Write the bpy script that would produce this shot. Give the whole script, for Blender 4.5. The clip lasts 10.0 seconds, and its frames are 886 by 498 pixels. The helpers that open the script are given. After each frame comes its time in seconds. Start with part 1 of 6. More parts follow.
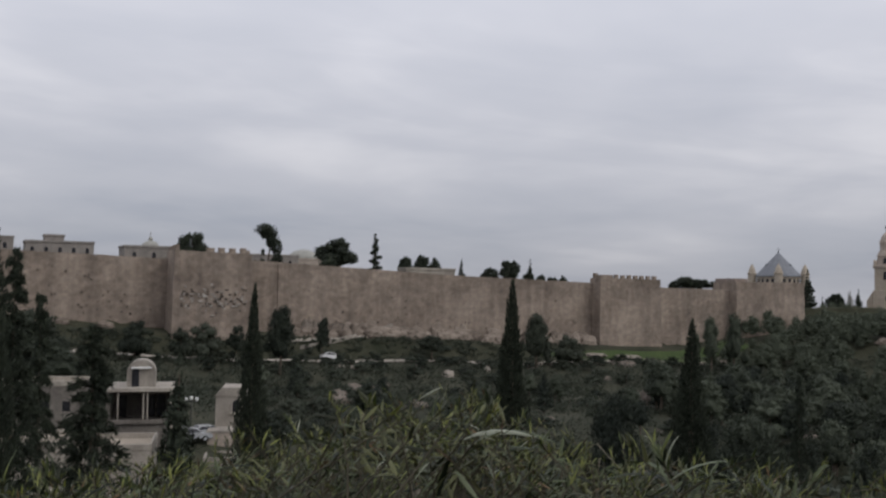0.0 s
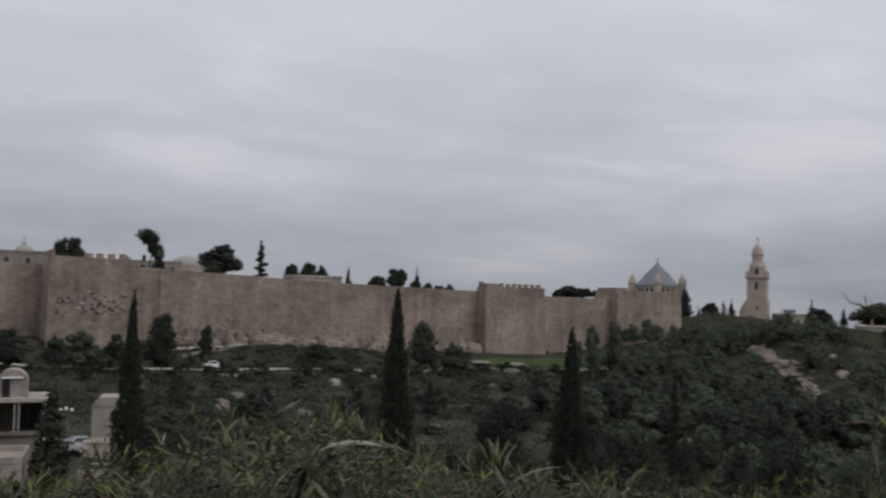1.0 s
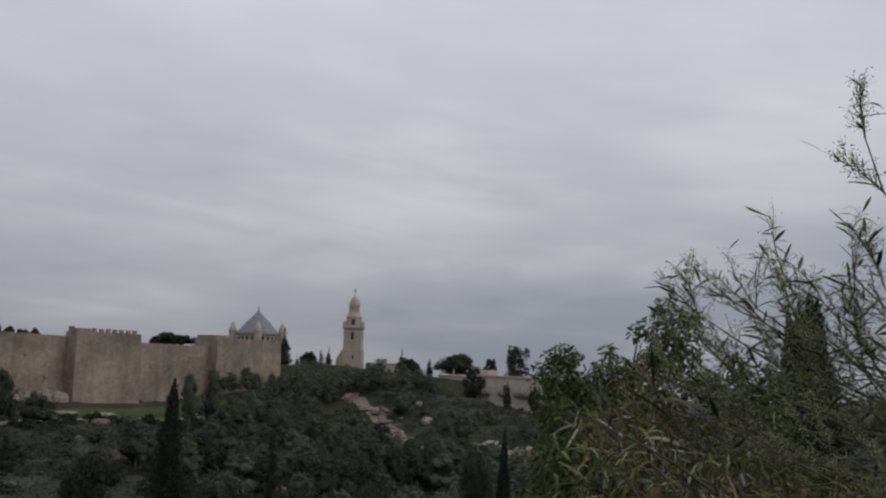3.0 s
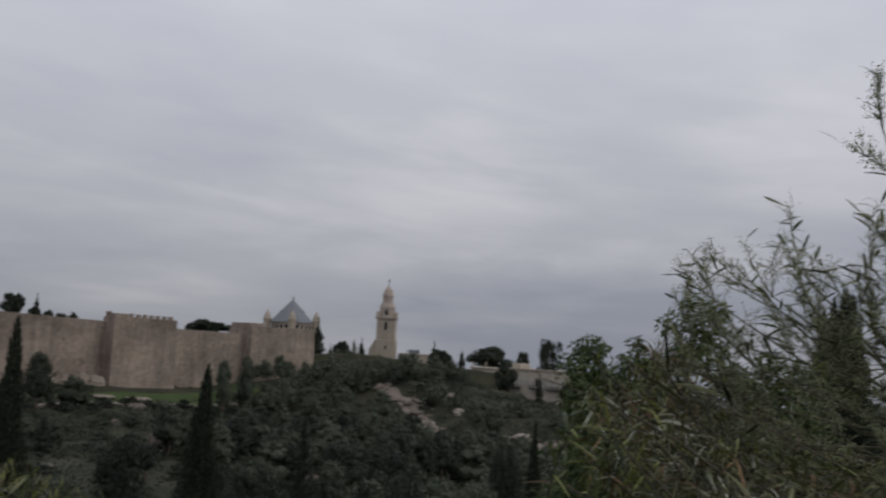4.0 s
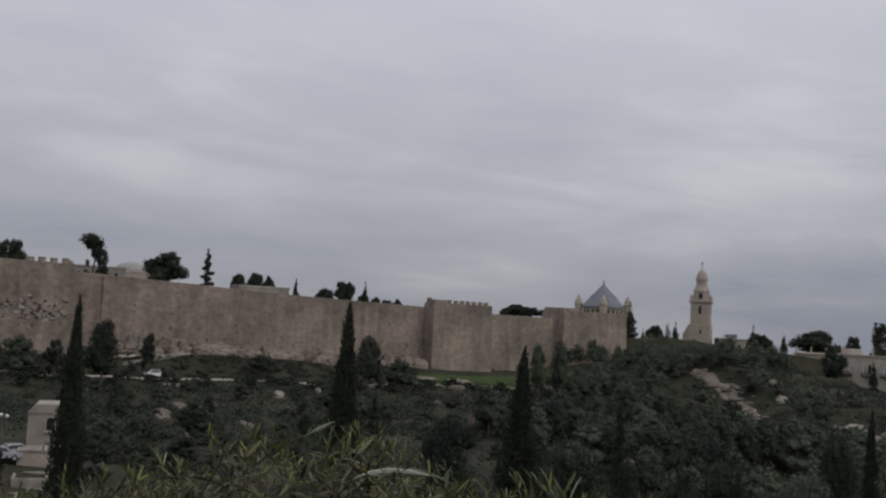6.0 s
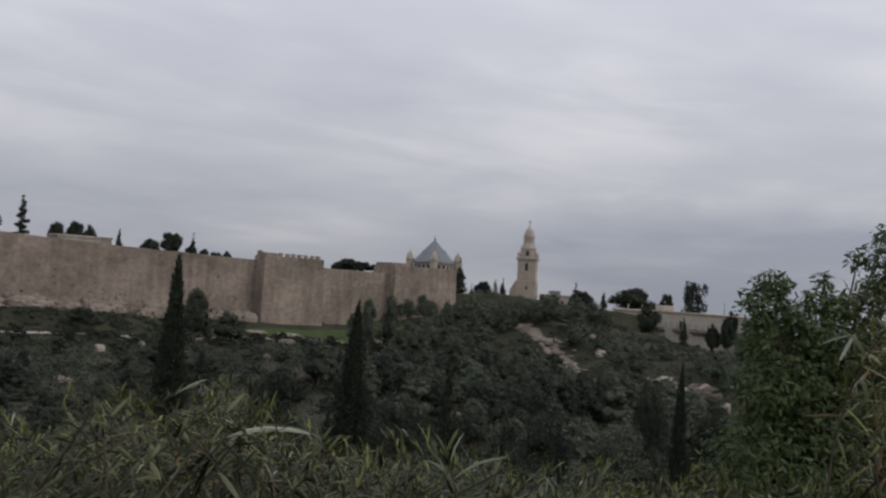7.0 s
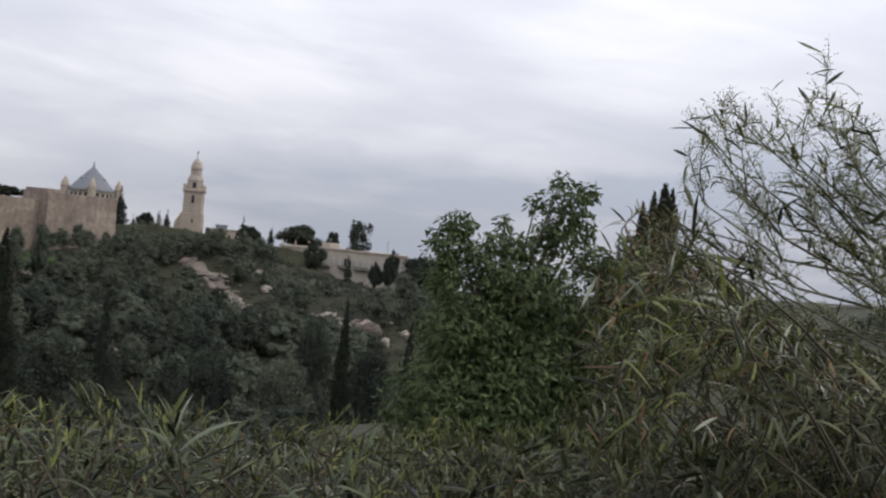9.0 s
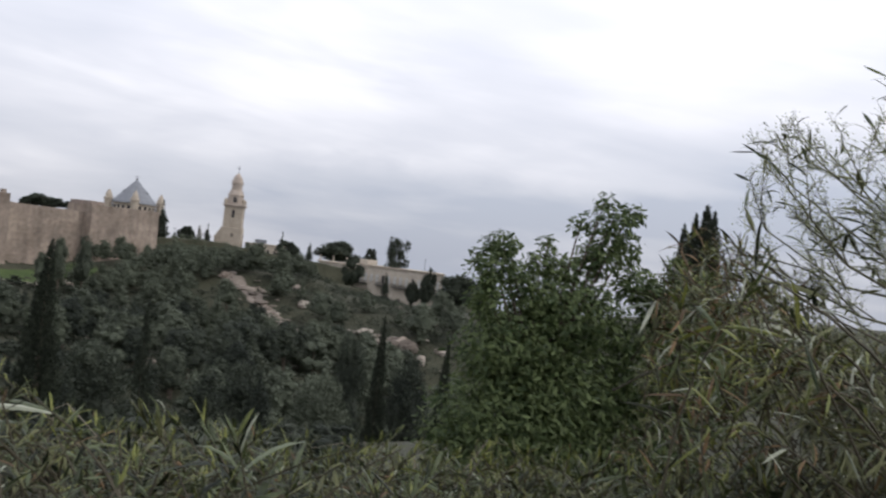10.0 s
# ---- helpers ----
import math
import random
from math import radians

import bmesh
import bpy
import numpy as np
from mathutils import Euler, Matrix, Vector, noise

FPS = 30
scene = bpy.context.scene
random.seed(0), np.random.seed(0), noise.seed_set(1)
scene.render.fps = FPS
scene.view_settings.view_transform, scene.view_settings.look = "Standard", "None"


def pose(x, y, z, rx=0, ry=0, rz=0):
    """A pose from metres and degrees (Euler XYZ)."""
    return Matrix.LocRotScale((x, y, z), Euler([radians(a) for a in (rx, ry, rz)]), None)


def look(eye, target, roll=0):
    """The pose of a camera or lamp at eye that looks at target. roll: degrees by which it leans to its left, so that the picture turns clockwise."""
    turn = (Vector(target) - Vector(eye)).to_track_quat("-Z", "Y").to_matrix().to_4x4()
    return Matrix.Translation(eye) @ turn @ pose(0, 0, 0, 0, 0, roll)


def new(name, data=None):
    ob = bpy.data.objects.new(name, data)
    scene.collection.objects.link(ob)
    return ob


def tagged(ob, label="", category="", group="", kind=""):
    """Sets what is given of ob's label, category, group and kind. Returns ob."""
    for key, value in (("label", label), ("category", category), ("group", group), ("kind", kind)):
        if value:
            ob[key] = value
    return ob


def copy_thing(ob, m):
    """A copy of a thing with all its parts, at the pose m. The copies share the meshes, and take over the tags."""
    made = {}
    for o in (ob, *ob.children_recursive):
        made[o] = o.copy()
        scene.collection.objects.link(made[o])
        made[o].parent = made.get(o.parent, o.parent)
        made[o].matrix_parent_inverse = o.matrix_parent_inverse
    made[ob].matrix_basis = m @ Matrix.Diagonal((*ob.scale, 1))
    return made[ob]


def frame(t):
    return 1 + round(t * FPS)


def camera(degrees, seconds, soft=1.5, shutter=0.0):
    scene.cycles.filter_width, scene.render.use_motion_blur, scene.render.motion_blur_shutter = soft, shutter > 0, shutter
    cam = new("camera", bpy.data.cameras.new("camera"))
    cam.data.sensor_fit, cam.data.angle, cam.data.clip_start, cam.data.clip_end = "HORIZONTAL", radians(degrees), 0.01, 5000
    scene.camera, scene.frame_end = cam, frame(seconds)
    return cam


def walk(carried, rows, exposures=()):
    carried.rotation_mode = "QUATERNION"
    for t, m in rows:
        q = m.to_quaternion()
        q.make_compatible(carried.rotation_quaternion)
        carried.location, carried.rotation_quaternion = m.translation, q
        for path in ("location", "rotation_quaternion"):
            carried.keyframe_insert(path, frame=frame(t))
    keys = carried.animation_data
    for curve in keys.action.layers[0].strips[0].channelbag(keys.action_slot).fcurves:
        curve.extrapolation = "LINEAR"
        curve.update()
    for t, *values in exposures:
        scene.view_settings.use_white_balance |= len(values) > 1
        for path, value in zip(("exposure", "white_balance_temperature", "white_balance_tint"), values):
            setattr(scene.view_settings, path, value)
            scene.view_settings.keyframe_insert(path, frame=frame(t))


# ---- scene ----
# camera and its path
cam = camera(47.64, 10.0, soft=2.3, shutter=0.25)
walk(cam, [
    (0.0, pose(0.000, -0.000, 0.000, 92.50, -0.83, -0.00)),
    (0.5, pose(0.074, -0.122, 0.008, 95.38, -0.00, -1.64)),
    (1.0, pose(0.076, -0.175, 0.031, 93.05, -1.04, -6.42)),
    (1.5, pose(0.103, -0.177, 0.001, 93.36, 0.42, -14.50)),
    (2.0, pose(0.024, -0.170, 0.012, 94.67, 0.21, -22.44)),
    (2.5, pose(-0.074, -0.139, 0.065, 95.56, -0.42, -26.42)),
    (2.7, pose(-0.175, -0.130, 0.111, 96.15, -0.84, -27.95)),
    (3.8, pose(-0.147, -0.206, 0.152, 96.05, -2.62, -29.43)),
    (4.0, pose(-0.158, -0.222, 0.102, 95.77, -2.89, -27.09)),
    (4.5, pose(-0.168, -0.194, 0.101, 95.66, -2.73, -20.17)),
    (5.0, pose(-0.181, -0.151, 0.095, 95.53, -2.75, -12.86)),
    (5.2, pose(-0.203, -0.104, 0.069, 95.20, -2.91, -10.25)),
    (6.3, pose(-0.146, 0.148, 0.017, 93.01, -2.83, -9.46)),
    (6.5, pose(-0.177, 0.126, 0.021, 92.38, -4.23, -12.85)),
    (7.0, pose(-0.264, 0.194, 0.015, 91.96, -3.47, -19.10)),
    (7.5, pose(-0.249, 0.340, 0.005, 90.60, -3.93, -22.59)),
    (8.0, pose(-0.207, 0.458, 0.008, 91.83, -5.52, -26.38)),
    (8.5, pose(-0.215, 0.555, -0.004, 91.03, -5.78, -33.09)),
    (9.0, pose(-0.232, 0.647, -0.011, 89.77, -5.40, -37.98)),
    (9.5, pose(-0.240, 0.678, -0.013, 89.55, -5.73, -39.29)),
    (10.0, pose(-0.268, 0.695, -0.009, 90.59, -6.42, -35.84)),
], exposures=[(0.0, 0.08), (0.5, 0.05), (1.0, -0.06), (1.5, 0.08), (2.0, -0.02), (2.5, -0.12), (4.5, -0.24), (6.3, -0.24), (7.0, 0.0), (7.5, 0.22), (8.0, 0.17), (8.5, 0.31), (9.0, 0.55), (9.5, 0.68), (10.0, 0.7)])

# overcast daylight: sky, clouds, one very soft sun
SUN_EL, SUN_AZ = radians(50), radians(125)
world = bpy.data.worlds.new("overcast_sky")
scene.world = world
world.use_nodes = True
wt = world.node_tree
wt.nodes.clear()


def wnode(kind, **values):
    n = wt.nodes.new(kind)
    for k, v in values.items():
        if k in n.inputs:
            n.inputs[k].default_value = v
    return n


w_out = wnode("ShaderNodeOutputWorld")
w_sky = wnode("ShaderNodeTexSky")
w_sky.sky_type, w_sky.sun_disc, w_sky.sun_elevation, w_sky.sun_rotation = "NISHITA", False, SUN_EL, SUN_AZ
w_bgsky = wnode("ShaderNodeBackground", Strength=0.045)
wt.links.new(w_sky.outputs[0], w_bgsky.inputs["Color"])
w_tc = wnode("ShaderNodeTexCoord")
w_sep = wnode("ShaderNodeSeparateXYZ")
wt.links.new(w_tc.outputs["Generated"], w_sep.inputs[0])


def wmath(op, a, b=None, clamp=False):
    n = wt.nodes.new("ShaderNodeMath")
    n.operation, n.use_clamp = op, clamp
    for i, v in enumerate((a, b)):
        if v is None:
            continue
        if isinstance(v, (int, float)):
            n.inputs[i].default_value = v
        else:
            wt.links.new(v, n.inputs[i])
    return n.outputs[0]


# cloud layer: the way up is stretched into a flat deck of cloud
w_h = wmath("ADD", wmath("ABSOLUTE", w_sep.outputs["Z"]), 0.16)
w_cx = wmath("DIVIDE", w_sep.outputs["X"], w_h)
w_cy = wmath("DIVIDE", w_sep.outputs["Y"], w_h)
w_vec = wnode("ShaderNodeCombineXYZ")
wt.links.new(wmath("ADD", wmath("MULTIPLY", w_cx, 0.9), wmath("MULTIPLY", w_cy, -0.35)), w_vec.inputs[0])
wt.links.new(wmath("ADD", wmath("MULTIPLY", w_cy, 0.9), wmath("MULTIPLY", w_cx, 0.35)), w_vec.inputs[1])
w_n1 = wnode("ShaderNodeTexNoise", Scale=0.42, Detail=2.5, Roughness=0.4, Distortion=0.3)
w_n2 = wnode("ShaderNodeTexNoise", Scale=1.15, Detail=4.0, Roughness=0.5, Distortion=0.15)
for n in (w_n1, w_n2):
    wt.links.new(w_vec.outputs[0], n.inputs["Vector"])
w_mix = wmath("ADD", wmath("MULTIPLY", w_n1.outputs[0], 0.58), wmath("MULTIPLY", w_n2.outputs[0], 0.42))
w_ramp = wnode("ShaderNodeValToRGB")
cr = w_ramp.color_ramp
cr.elements[0].position, cr.elements[0].color = 0.30, (0.35, 0.375, 0.445, 1)
cr.elements[1].position, cr.elements[1].color = 0.64, (0.635, 0.632, 0.672, 1)
for pos, c in ((0.38, (0.415, 0.432, 0.492, 1)), (0.5, (0.488, 0.497, 0.551, 1))):
    el = cr.elements.new(pos)
    el.color = c
# thin bright streaks that sink to the right, and a blue-grey bank low over the spur
w_az = wmath("MULTIPLY", wmath("ARCTAN2", w_sep.outputs["X"], w_sep.outputs["Y"]), 57.3)
w_el = wmath("MULTIPLY", wmath("ARCSINE", w_sep.outputs["Z"]), 57.3)
w_vs = wnode("ShaderNodeCombineXYZ")
wt.links.new(wmath("MULTIPLY", w_az, 0.034), w_vs.inputs[0])
wt.links.new(wmath("MULTIPLY", wmath("ADD", w_el, wmath("MULTIPLY", w_az, 0.11)), 0.21), w_vs.inputs[1])
w_n3 = wnode("ShaderNodeTexNoise", Scale=1.35, Detail=4.5, Roughness=0.52, Distortion=0.55)
wt.links.new(w_vs.outputs[0], w_n3.inputs["Vector"])
w_low = wnode("ShaderNodeMapRange", **{"From Min": 11.0, "From Max": 17.0, "To Min": 0.30, "To Max": 0.10})
w_low.interpolation_type = "SMOOTHSTEP"
wt.links.new(w_el, w_low.inputs["Value"])
w_streak = wmath("MULTIPLY", wmath("SUBTRACT", w_n3.outputs[0], 0.5), w_low.outputs[0])
w_vb = wnode("ShaderNodeCombineXYZ")
wt.links.new(wmath("MULTIPLY", w_az, 0.11), w_vb.inputs[0])
wt.links.new(wmath("MULTIPLY", w_el, 0.22), w_vb.inputs[1])
w_n4 = wnode("ShaderNodeTexNoise", Scale=1.0, Detail=5.0, Roughness=0.55)
wt.links.new(w_vb.outputs[0], w_n4.inputs["Vector"])
w_edge = wmath("ADD", w_el, wmath("MULTIPLY", wmath("SUBTRACT", w_n4.outputs[0], 0.5), -5.0))
w_bank = wnode("ShaderNodeMapRange", **{"From Min": 3.9, "From Max": 5.6, "To Min": 1.0, "To Max": 0.0})
w_side = wnode("ShaderNodeMapRange", **{"From Min": 22.0, "From Max": 27.5, "To Min": 0.25, "To Max": 1.0})
for n in (w_bank, w_side):
    n.interpolation_type = "SMOOTHSTEP"
wt.links.new(w_edge, w_bank.inputs["Value"])
wt.links.new(w_az, w_side.inputs["Value"])
w_dark = wmath("MULTIPLY", wmath("MULTIPLY", w_bank.outputs[0], w_side.outputs[0]), 0.13)
wt.links.new(wmath("SUBTRACT", wmath("ADD", w_mix, w_streak), w_dark), w_ramp.inputs[0])
# brighter overhead, greyer towards the skyline
w_up = wnode("ShaderNodeMapRange", **{"From Min": 0.0, "From Max": 0.42, "To Min": 0.82, "To Max": 1.62})
wt.links.new(w_sep.outputs["Z"], w_up.inputs["Value"])
w_bgcl = wnode("ShaderNodeBackground")
wt.links.new(w_ramp.outputs[0], w_bgcl.inputs["Color"])
wt.links.new(w_up.outputs[0], w_bgcl.inputs["Strength"])
w_add = wnode("ShaderNodeMixShader", Fac=0.93)
wt.links.new(w_bgsky.outputs[0], w_add.inputs[1])
wt.links.new(w_bgcl.outputs[0], w_add.inputs[2])
wt.links.new(w_add.outputs[0], w_out.inputs["Surface"])

sun = new("sun", bpy.data.lights.new("sun", "SUN"))
sun.data.energy, sun.data.angle, sun.data.color = 0.85, radians(24), (1.0, 0.96, 0.9)
sun.matrix_world = look((0, 0, 60), (60 * math.sin(SUN_AZ) * -1, 60 * math.cos(SUN_AZ) * -1, 0))

# ---- materials ----
def material(name, low, high, scale=1.0, fine=12.0, rough=0.9, bump=0.3, dist=0.05, spots=None, island=0.0, rand=0.0, spec=0.3, courses=None, trans=0.0, streaks=0.0):
    """Two-scale mottled surface. low/high: base colours; spots: (scale, width, colour) of dark marks; courses: (block length, height)."""
    m = bpy.data.materials.new(name)
    m.use_nodes = True
    nt = m.node_tree
    bs = nt.nodes["Principled BSDF"]
    bs.inputs["Roughness"].default_value = rough
    bs.inputs["Specular IOR Level"].default_value = spec
    tc = nt.nodes.new("ShaderNodeTexCoord")
    co = tc.outputs["Object"]

    def noise_tex(s, d, r=0.55):
        n = nt.nodes.new("ShaderNodeTexNoise")
        n.inputs["Scale"].default_value, n.inputs["Detail"].default_value, n.inputs["Roughness"].default_value = s, d, r
        nt.links.new(co, n.inputs["Vector"])
        return n.outputs[0]

    def calc(op, a, b):
        n = nt.nodes.new("ShaderNodeMath")
        n.operation = op
        for i, v in enumerate((a, b)):
            if isinstance(v, (int, float)):
                n.inputs[i].default_value = v
            else:
                nt.links.new(v, n.inputs[i])
        return n.outputs[0]

    big, small = noise_tex(scale, 3), noise_tex(fine, 4)
    fac = calc("ADD", calc("MULTIPLY", big, 0.55), calc("MULTIPLY", small, 0.45))
    if island:
        g = nt.nodes.new("ShaderNodeNewGeometry")
        fac = calc("ADD", fac, calc("MULTIPLY", calc("SUBTRACT", g.outputs["Random Per Island"], 0.5), island))
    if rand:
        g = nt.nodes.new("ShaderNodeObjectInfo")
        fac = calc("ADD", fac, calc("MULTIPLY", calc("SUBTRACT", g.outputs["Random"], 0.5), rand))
    height = small
    ramp = nt.nodes.new("ShaderNodeValToRGB")
    ramp.color_ramp.elements[0].position, ramp.color_ramp.elements[0].color = 0.3, (*low, 1)
    ramp.color_ramp.elements[1].position, ramp.color_ramp.elements[1].color = 0.7, (*high, 1)
    nt.links.new(fac, ramp.inputs[0])
    col = ramp.outputs[0]

    def blend(fac_out, c1, c2, mode="MIX"):
        n = nt.nodes.new("ShaderNodeMix")
        n.data_type, n.blend_type = "RGBA", mode
        for key, v in ((0, fac_out), (6, c1), (7, c2)):
            if isinstance(v, tuple):
                n.inputs[key].default_value = (*v, 1)
            elif isinstance(v, (int, float)):
                n.inputs[key].default_value = v
            else:
                nt.links.new(v, n.inputs[key])
        return n.outputs[2]

    if courses:
        sp = nt.nodes.new("ShaderNodeSeparateXYZ")
        nt.links.new(co, sp.inputs[0])
        cb = nt.nodes.new("ShaderNodeCombineXYZ")
        nt.links.new(calc("ADD", sp.outputs[0], sp.outputs[1]), cb.inputs[0])
        nt.links.new(sp.outputs[2], cb.inputs[1])
        bt = nt.nodes.new("ShaderNodeTexBrick")
        nt.links.new(cb.outputs[0], bt.inputs["Vector"])
        for k, v in (("Scale", 1.0), ("Mortar Size", 0.025), ("Mortar Smooth", 0.3), ("Bias", 0.0), ("Brick Width", courses[0]), ("Row Height", courses[1])):
            bt.inputs[k].default_value = v
        bt.inputs["Color1"].default_value, bt.inputs["Color2"].default_value = (1.12, 1.1, 1.08, 1), (0.84, 0.85, 0.86, 1)
        bt.inputs["Mortar"].default_value = (0.62, 0.6, 0.58, 1)
        col = blend(0.6, col, bt.outputs["Color"], "MULTIPLY")
        height = calc("SUBTRACT", small, calc("MULTIPLY", bt.outputs["Fac"], 0.8))
    if streaks:
        # rain stains running down, and broad patches of other rebuilding
        for sc, amount in (((0.42, 0.42, 0.05), streaks), ((0.07, 0.07, 0.16), streaks * 0.8)):
            mp = nt.nodes.new("ShaderNodeMapping")
            mp.inputs["Scale"].default_value = sc
            nt.links.new(co, mp.inputs["Vector"])
            n = nt.nodes.new("ShaderNodeTexNoise")
            n.inputs["Scale"].default_value, n.inputs["Detail"].default_value, n.inputs["Roughness"].default_value = 1.0, 5.0, 0.6
            nt.links.new(mp.outputs[0], n.inputs["Vector"])
            rp = nt.nodes.new("ShaderNodeValToRGB")
            rp.color_ramp.elements[0].position, rp.color_ramp.elements[0].color = 0.34, (0.6, 0.59, 0.6, 1)
            rp.color_ramp.elements[1].position, rp.color_ramp.elements[1].color = 0.64, (1.2, 1.19, 1.17, 1)
            nt.links.new(n.outputs[0], rp.inputs[0])
            col = blend(amount, col, rp.outputs[0], "MULTIPLY")
    if spots:
        for s, wdt, c in spots:
            v = nt.nodes.new("ShaderNodeTexVoronoi")
            v.inputs["Scale"].default_value = s
            v.inputs["Randomness"].default_value = 1.0
            nt.links.new(co, v.inputs["Vector"])
            # only in some cells
            lim = calc("MULTIPLY", noise_tex(s * 0.12, 2), wdt * 2.0)
            col = blend(calc("LESS_THAN", v.outputs["Distance"], calc("SUBTRACT", lim, wdt * 0.55)), col, c)
    nt.links.new(col, bs.inputs["Base Color"])
    if trans:
        tb = nt.nodes.new("ShaderNodeBsdfTranslucent")
        nt.links.new(col, tb.inputs["Color"])
        mx = nt.nodes.new("ShaderNodeMixShader")
        mx.inputs[0].default_value = trans
        nt.links.new(bs.outputs[0], mx.inputs[1])
        nt.links.new(tb.outputs[0], mx.inputs[2])
        nt.links.new(mx.outputs[0], nt.nodes["Material Output"].inputs["Surface"])
    if bump:
        b = nt.nodes.new("ShaderNodeBump")
        b.inputs["Strength"].default_value, b.inputs["Distance"].default_value = bump, dist
        nt.links.new(height, b.inputs["Height"])
        nt.links.new(b.outputs[0], bs.inputs["Normal"])
    return m


M_WALL = material("old_limestone", (0.152, 0.121, 0.098), (0.372, 0.309, 0.255), 0.11, 0.9, 0.95, 0.5, 0.12, courses=(1.05, 0.52), streaks=0.55)
M_SHUTTER = material("pale_shutter", (0.36, 0.36, 0.34), (0.50, 0.50, 0.47), 1.0, 6.0, 0.6, 0.1, 0.01)
M_GREYWALL = material("grey_rendered_wall", (0.09, 0.08, 0.07), (0.22, 0.20, 0.178), 0.4, 3.0, 0.9, 0.3, 0.03, streaks=0.6)
M_GREYHOUSE = material("grey_weathered_stone", (0.17, 0.152, 0.137), (0.31, 0.283, 0.257), 0.4, 3.0, 0.9, 0.3, 0.04, courses=(0.8, 0.4))
M_WALLDARK = material("weathered_limestone", (0.16, 0.125, 0.105), (0.33, 0.27, 0.23), 0.25, 1.6, 0.95, 0.5, 0.12, courses=(1.0, 0.5))
M_WHITESTONE = material("pale_repair_stone", (0.25, 0.225, 0.20), (0.39, 0.36, 0.325), 2.0, 9.0, 0.9, 0.3, 0.03, rand=0.6)
# near-black colour stands in for the shade inside holes in the masonry
M_HOLESHADE = material("painted_hole_shade", (0.05, 0.042, 0.036), (0.11, 0.09, 0.08), 2.0, 9.0, 0.95, 0.3, 0.03, rand=0.5)
M_CREAM = material("cream_limestone", (0.30, 0.257, 0.205), (0.45, 0.39, 0.315), 0.3, 2.0, 0.9, 0.3, 0.05, courses=(0.9, 0.45))
M_PALE = material("pale_plaster", (0.22, 0.197, 0.166), (0.42, 0.385, 0.335), 0.5, 5.0, 0.9, 0.2, 0.03, streaks=0.6)
M_PINKISH = material("pinkish_limestone", (0.29, 0.245, 0.205), (0.45, 0.385, 0.33), 0.4, 3.0, 0.9, 0.3, 0.04, courses=(0.8, 0.4))
M_SCHOOL = material("cream_dressed_stone", (0.36, 0.315, 0.26), (0.52, 0.465, 0.39), 0.4, 3.0, 0.9, 0.3, 0.04, courses=(0.8, 0.4))
M_SLATE = material("grey_lead_roof", (0.115, 0.123, 0.138), (0.205, 0.215, 0.235), 0.6, 4.0, 0.6, 0.2, 0.03)
M_DOME = material("pale_dome_lead", (0.235, 0.235, 0.21), (0.35, 0.345, 0.31), 0.6, 4.0, 0.7, 0.2, 0.03)
M_GLASS = material("dark_window", (0.012, 0.012, 0.015), (0.03, 0.03, 0.035), 1.0, 5.0, 0.25, 0.0, spec=0.5)
M_IRON = material("dark_iron", (0.02, 0.02, 0.022), (0.05, 0.05, 0.05), 3.0, 20.0, 0.6, 0.1, 0.01)
M_GROUND = material("slope_ground", (0.012, 0.016, 0.007), (0.056, 0.054, 0.034), 0.14, 0.9, 1.0, 0.6, 0.3)
M_GRASS = material("short_grass", (0.026, 0.045, 0.013), (0.066, 0.092, 0.030), 0.35, 6.0, 1.0, 0.5, 0.08)
M_ROAD = material("pale_track", (0.27, 0.24, 0.2), (0.42, 0.38, 0.33), 0.4, 4.0, 0.95, 0.3, 0.05)
M_ROCK = material("limestone_outcrop", (0.085, 0.070, 0.058), (0.235, 0.20, 0.168), 0.5, 3.0, 0.95, 0.6, 0.15, rand=0.35)
M_GULLY = material("bare_gully_rock", (0.10, 0.083, 0.068), (0.25, 0.21, 0.175), 0.5, 2.5, 0.95, 0.6, 0.15)
M_ROCKW = material("white_rock", (0.19, 0.165, 0.137), (0.35, 0.31, 0.265), 0.7, 4.0, 0.95, 0.5, 0.1, rand=0.3)
M_BARK = material("grey_bark", (0.05, 0.04, 0.03), (0.14, 0.115, 0.09), 4.0, 25.0, 0.95, 0.6, 0.02)
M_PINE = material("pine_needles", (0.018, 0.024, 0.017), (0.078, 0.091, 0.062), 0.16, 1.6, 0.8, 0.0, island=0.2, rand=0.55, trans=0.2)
M_CYPRESS = material("cypress_scales", (0.013, 0.018, 0.011), (0.034, 0.042, 0.026), 0.5, 4.0, 0.85, 0.0, island=0.35, rand=0.2)
M_OLIVE = material("olive_leaves", (0.017, 0.023, 0.015), (0.052, 0.060, 0.042), 0.5, 3.0, 0.8, 0.0, island=0.2, rand=0.5, trans=0.2)
M_GREYLEAF = material("grey_poplar_leaves", (0.10, 0.095, 0.08), (0.22, 0.21, 0.18), 0.6, 4.0, 0.8, 0.0, island=0.6)

# ---- frame of the place: u runs along the city wall, w stands out from it towards the valley ----
WALL_TURN = math.atan2(36, 75)
WALL = Matrix.Translation((-39, 201, 0)) @ Matrix.Rotation(WALL_TURN, 4, "Z")


def spot(u, w, z=0.0):
    return WALL @ Vector((u, -w, z))


def to_uw(x, y):
    v = WALL.inverted() @ Vector((x, y, 0))
    return v.x, -v.y


def smooth(a, b, x):
    t = np.clip((x - a) / (b - a), 0, 1)
    return t * t * (3 - 2 * t)


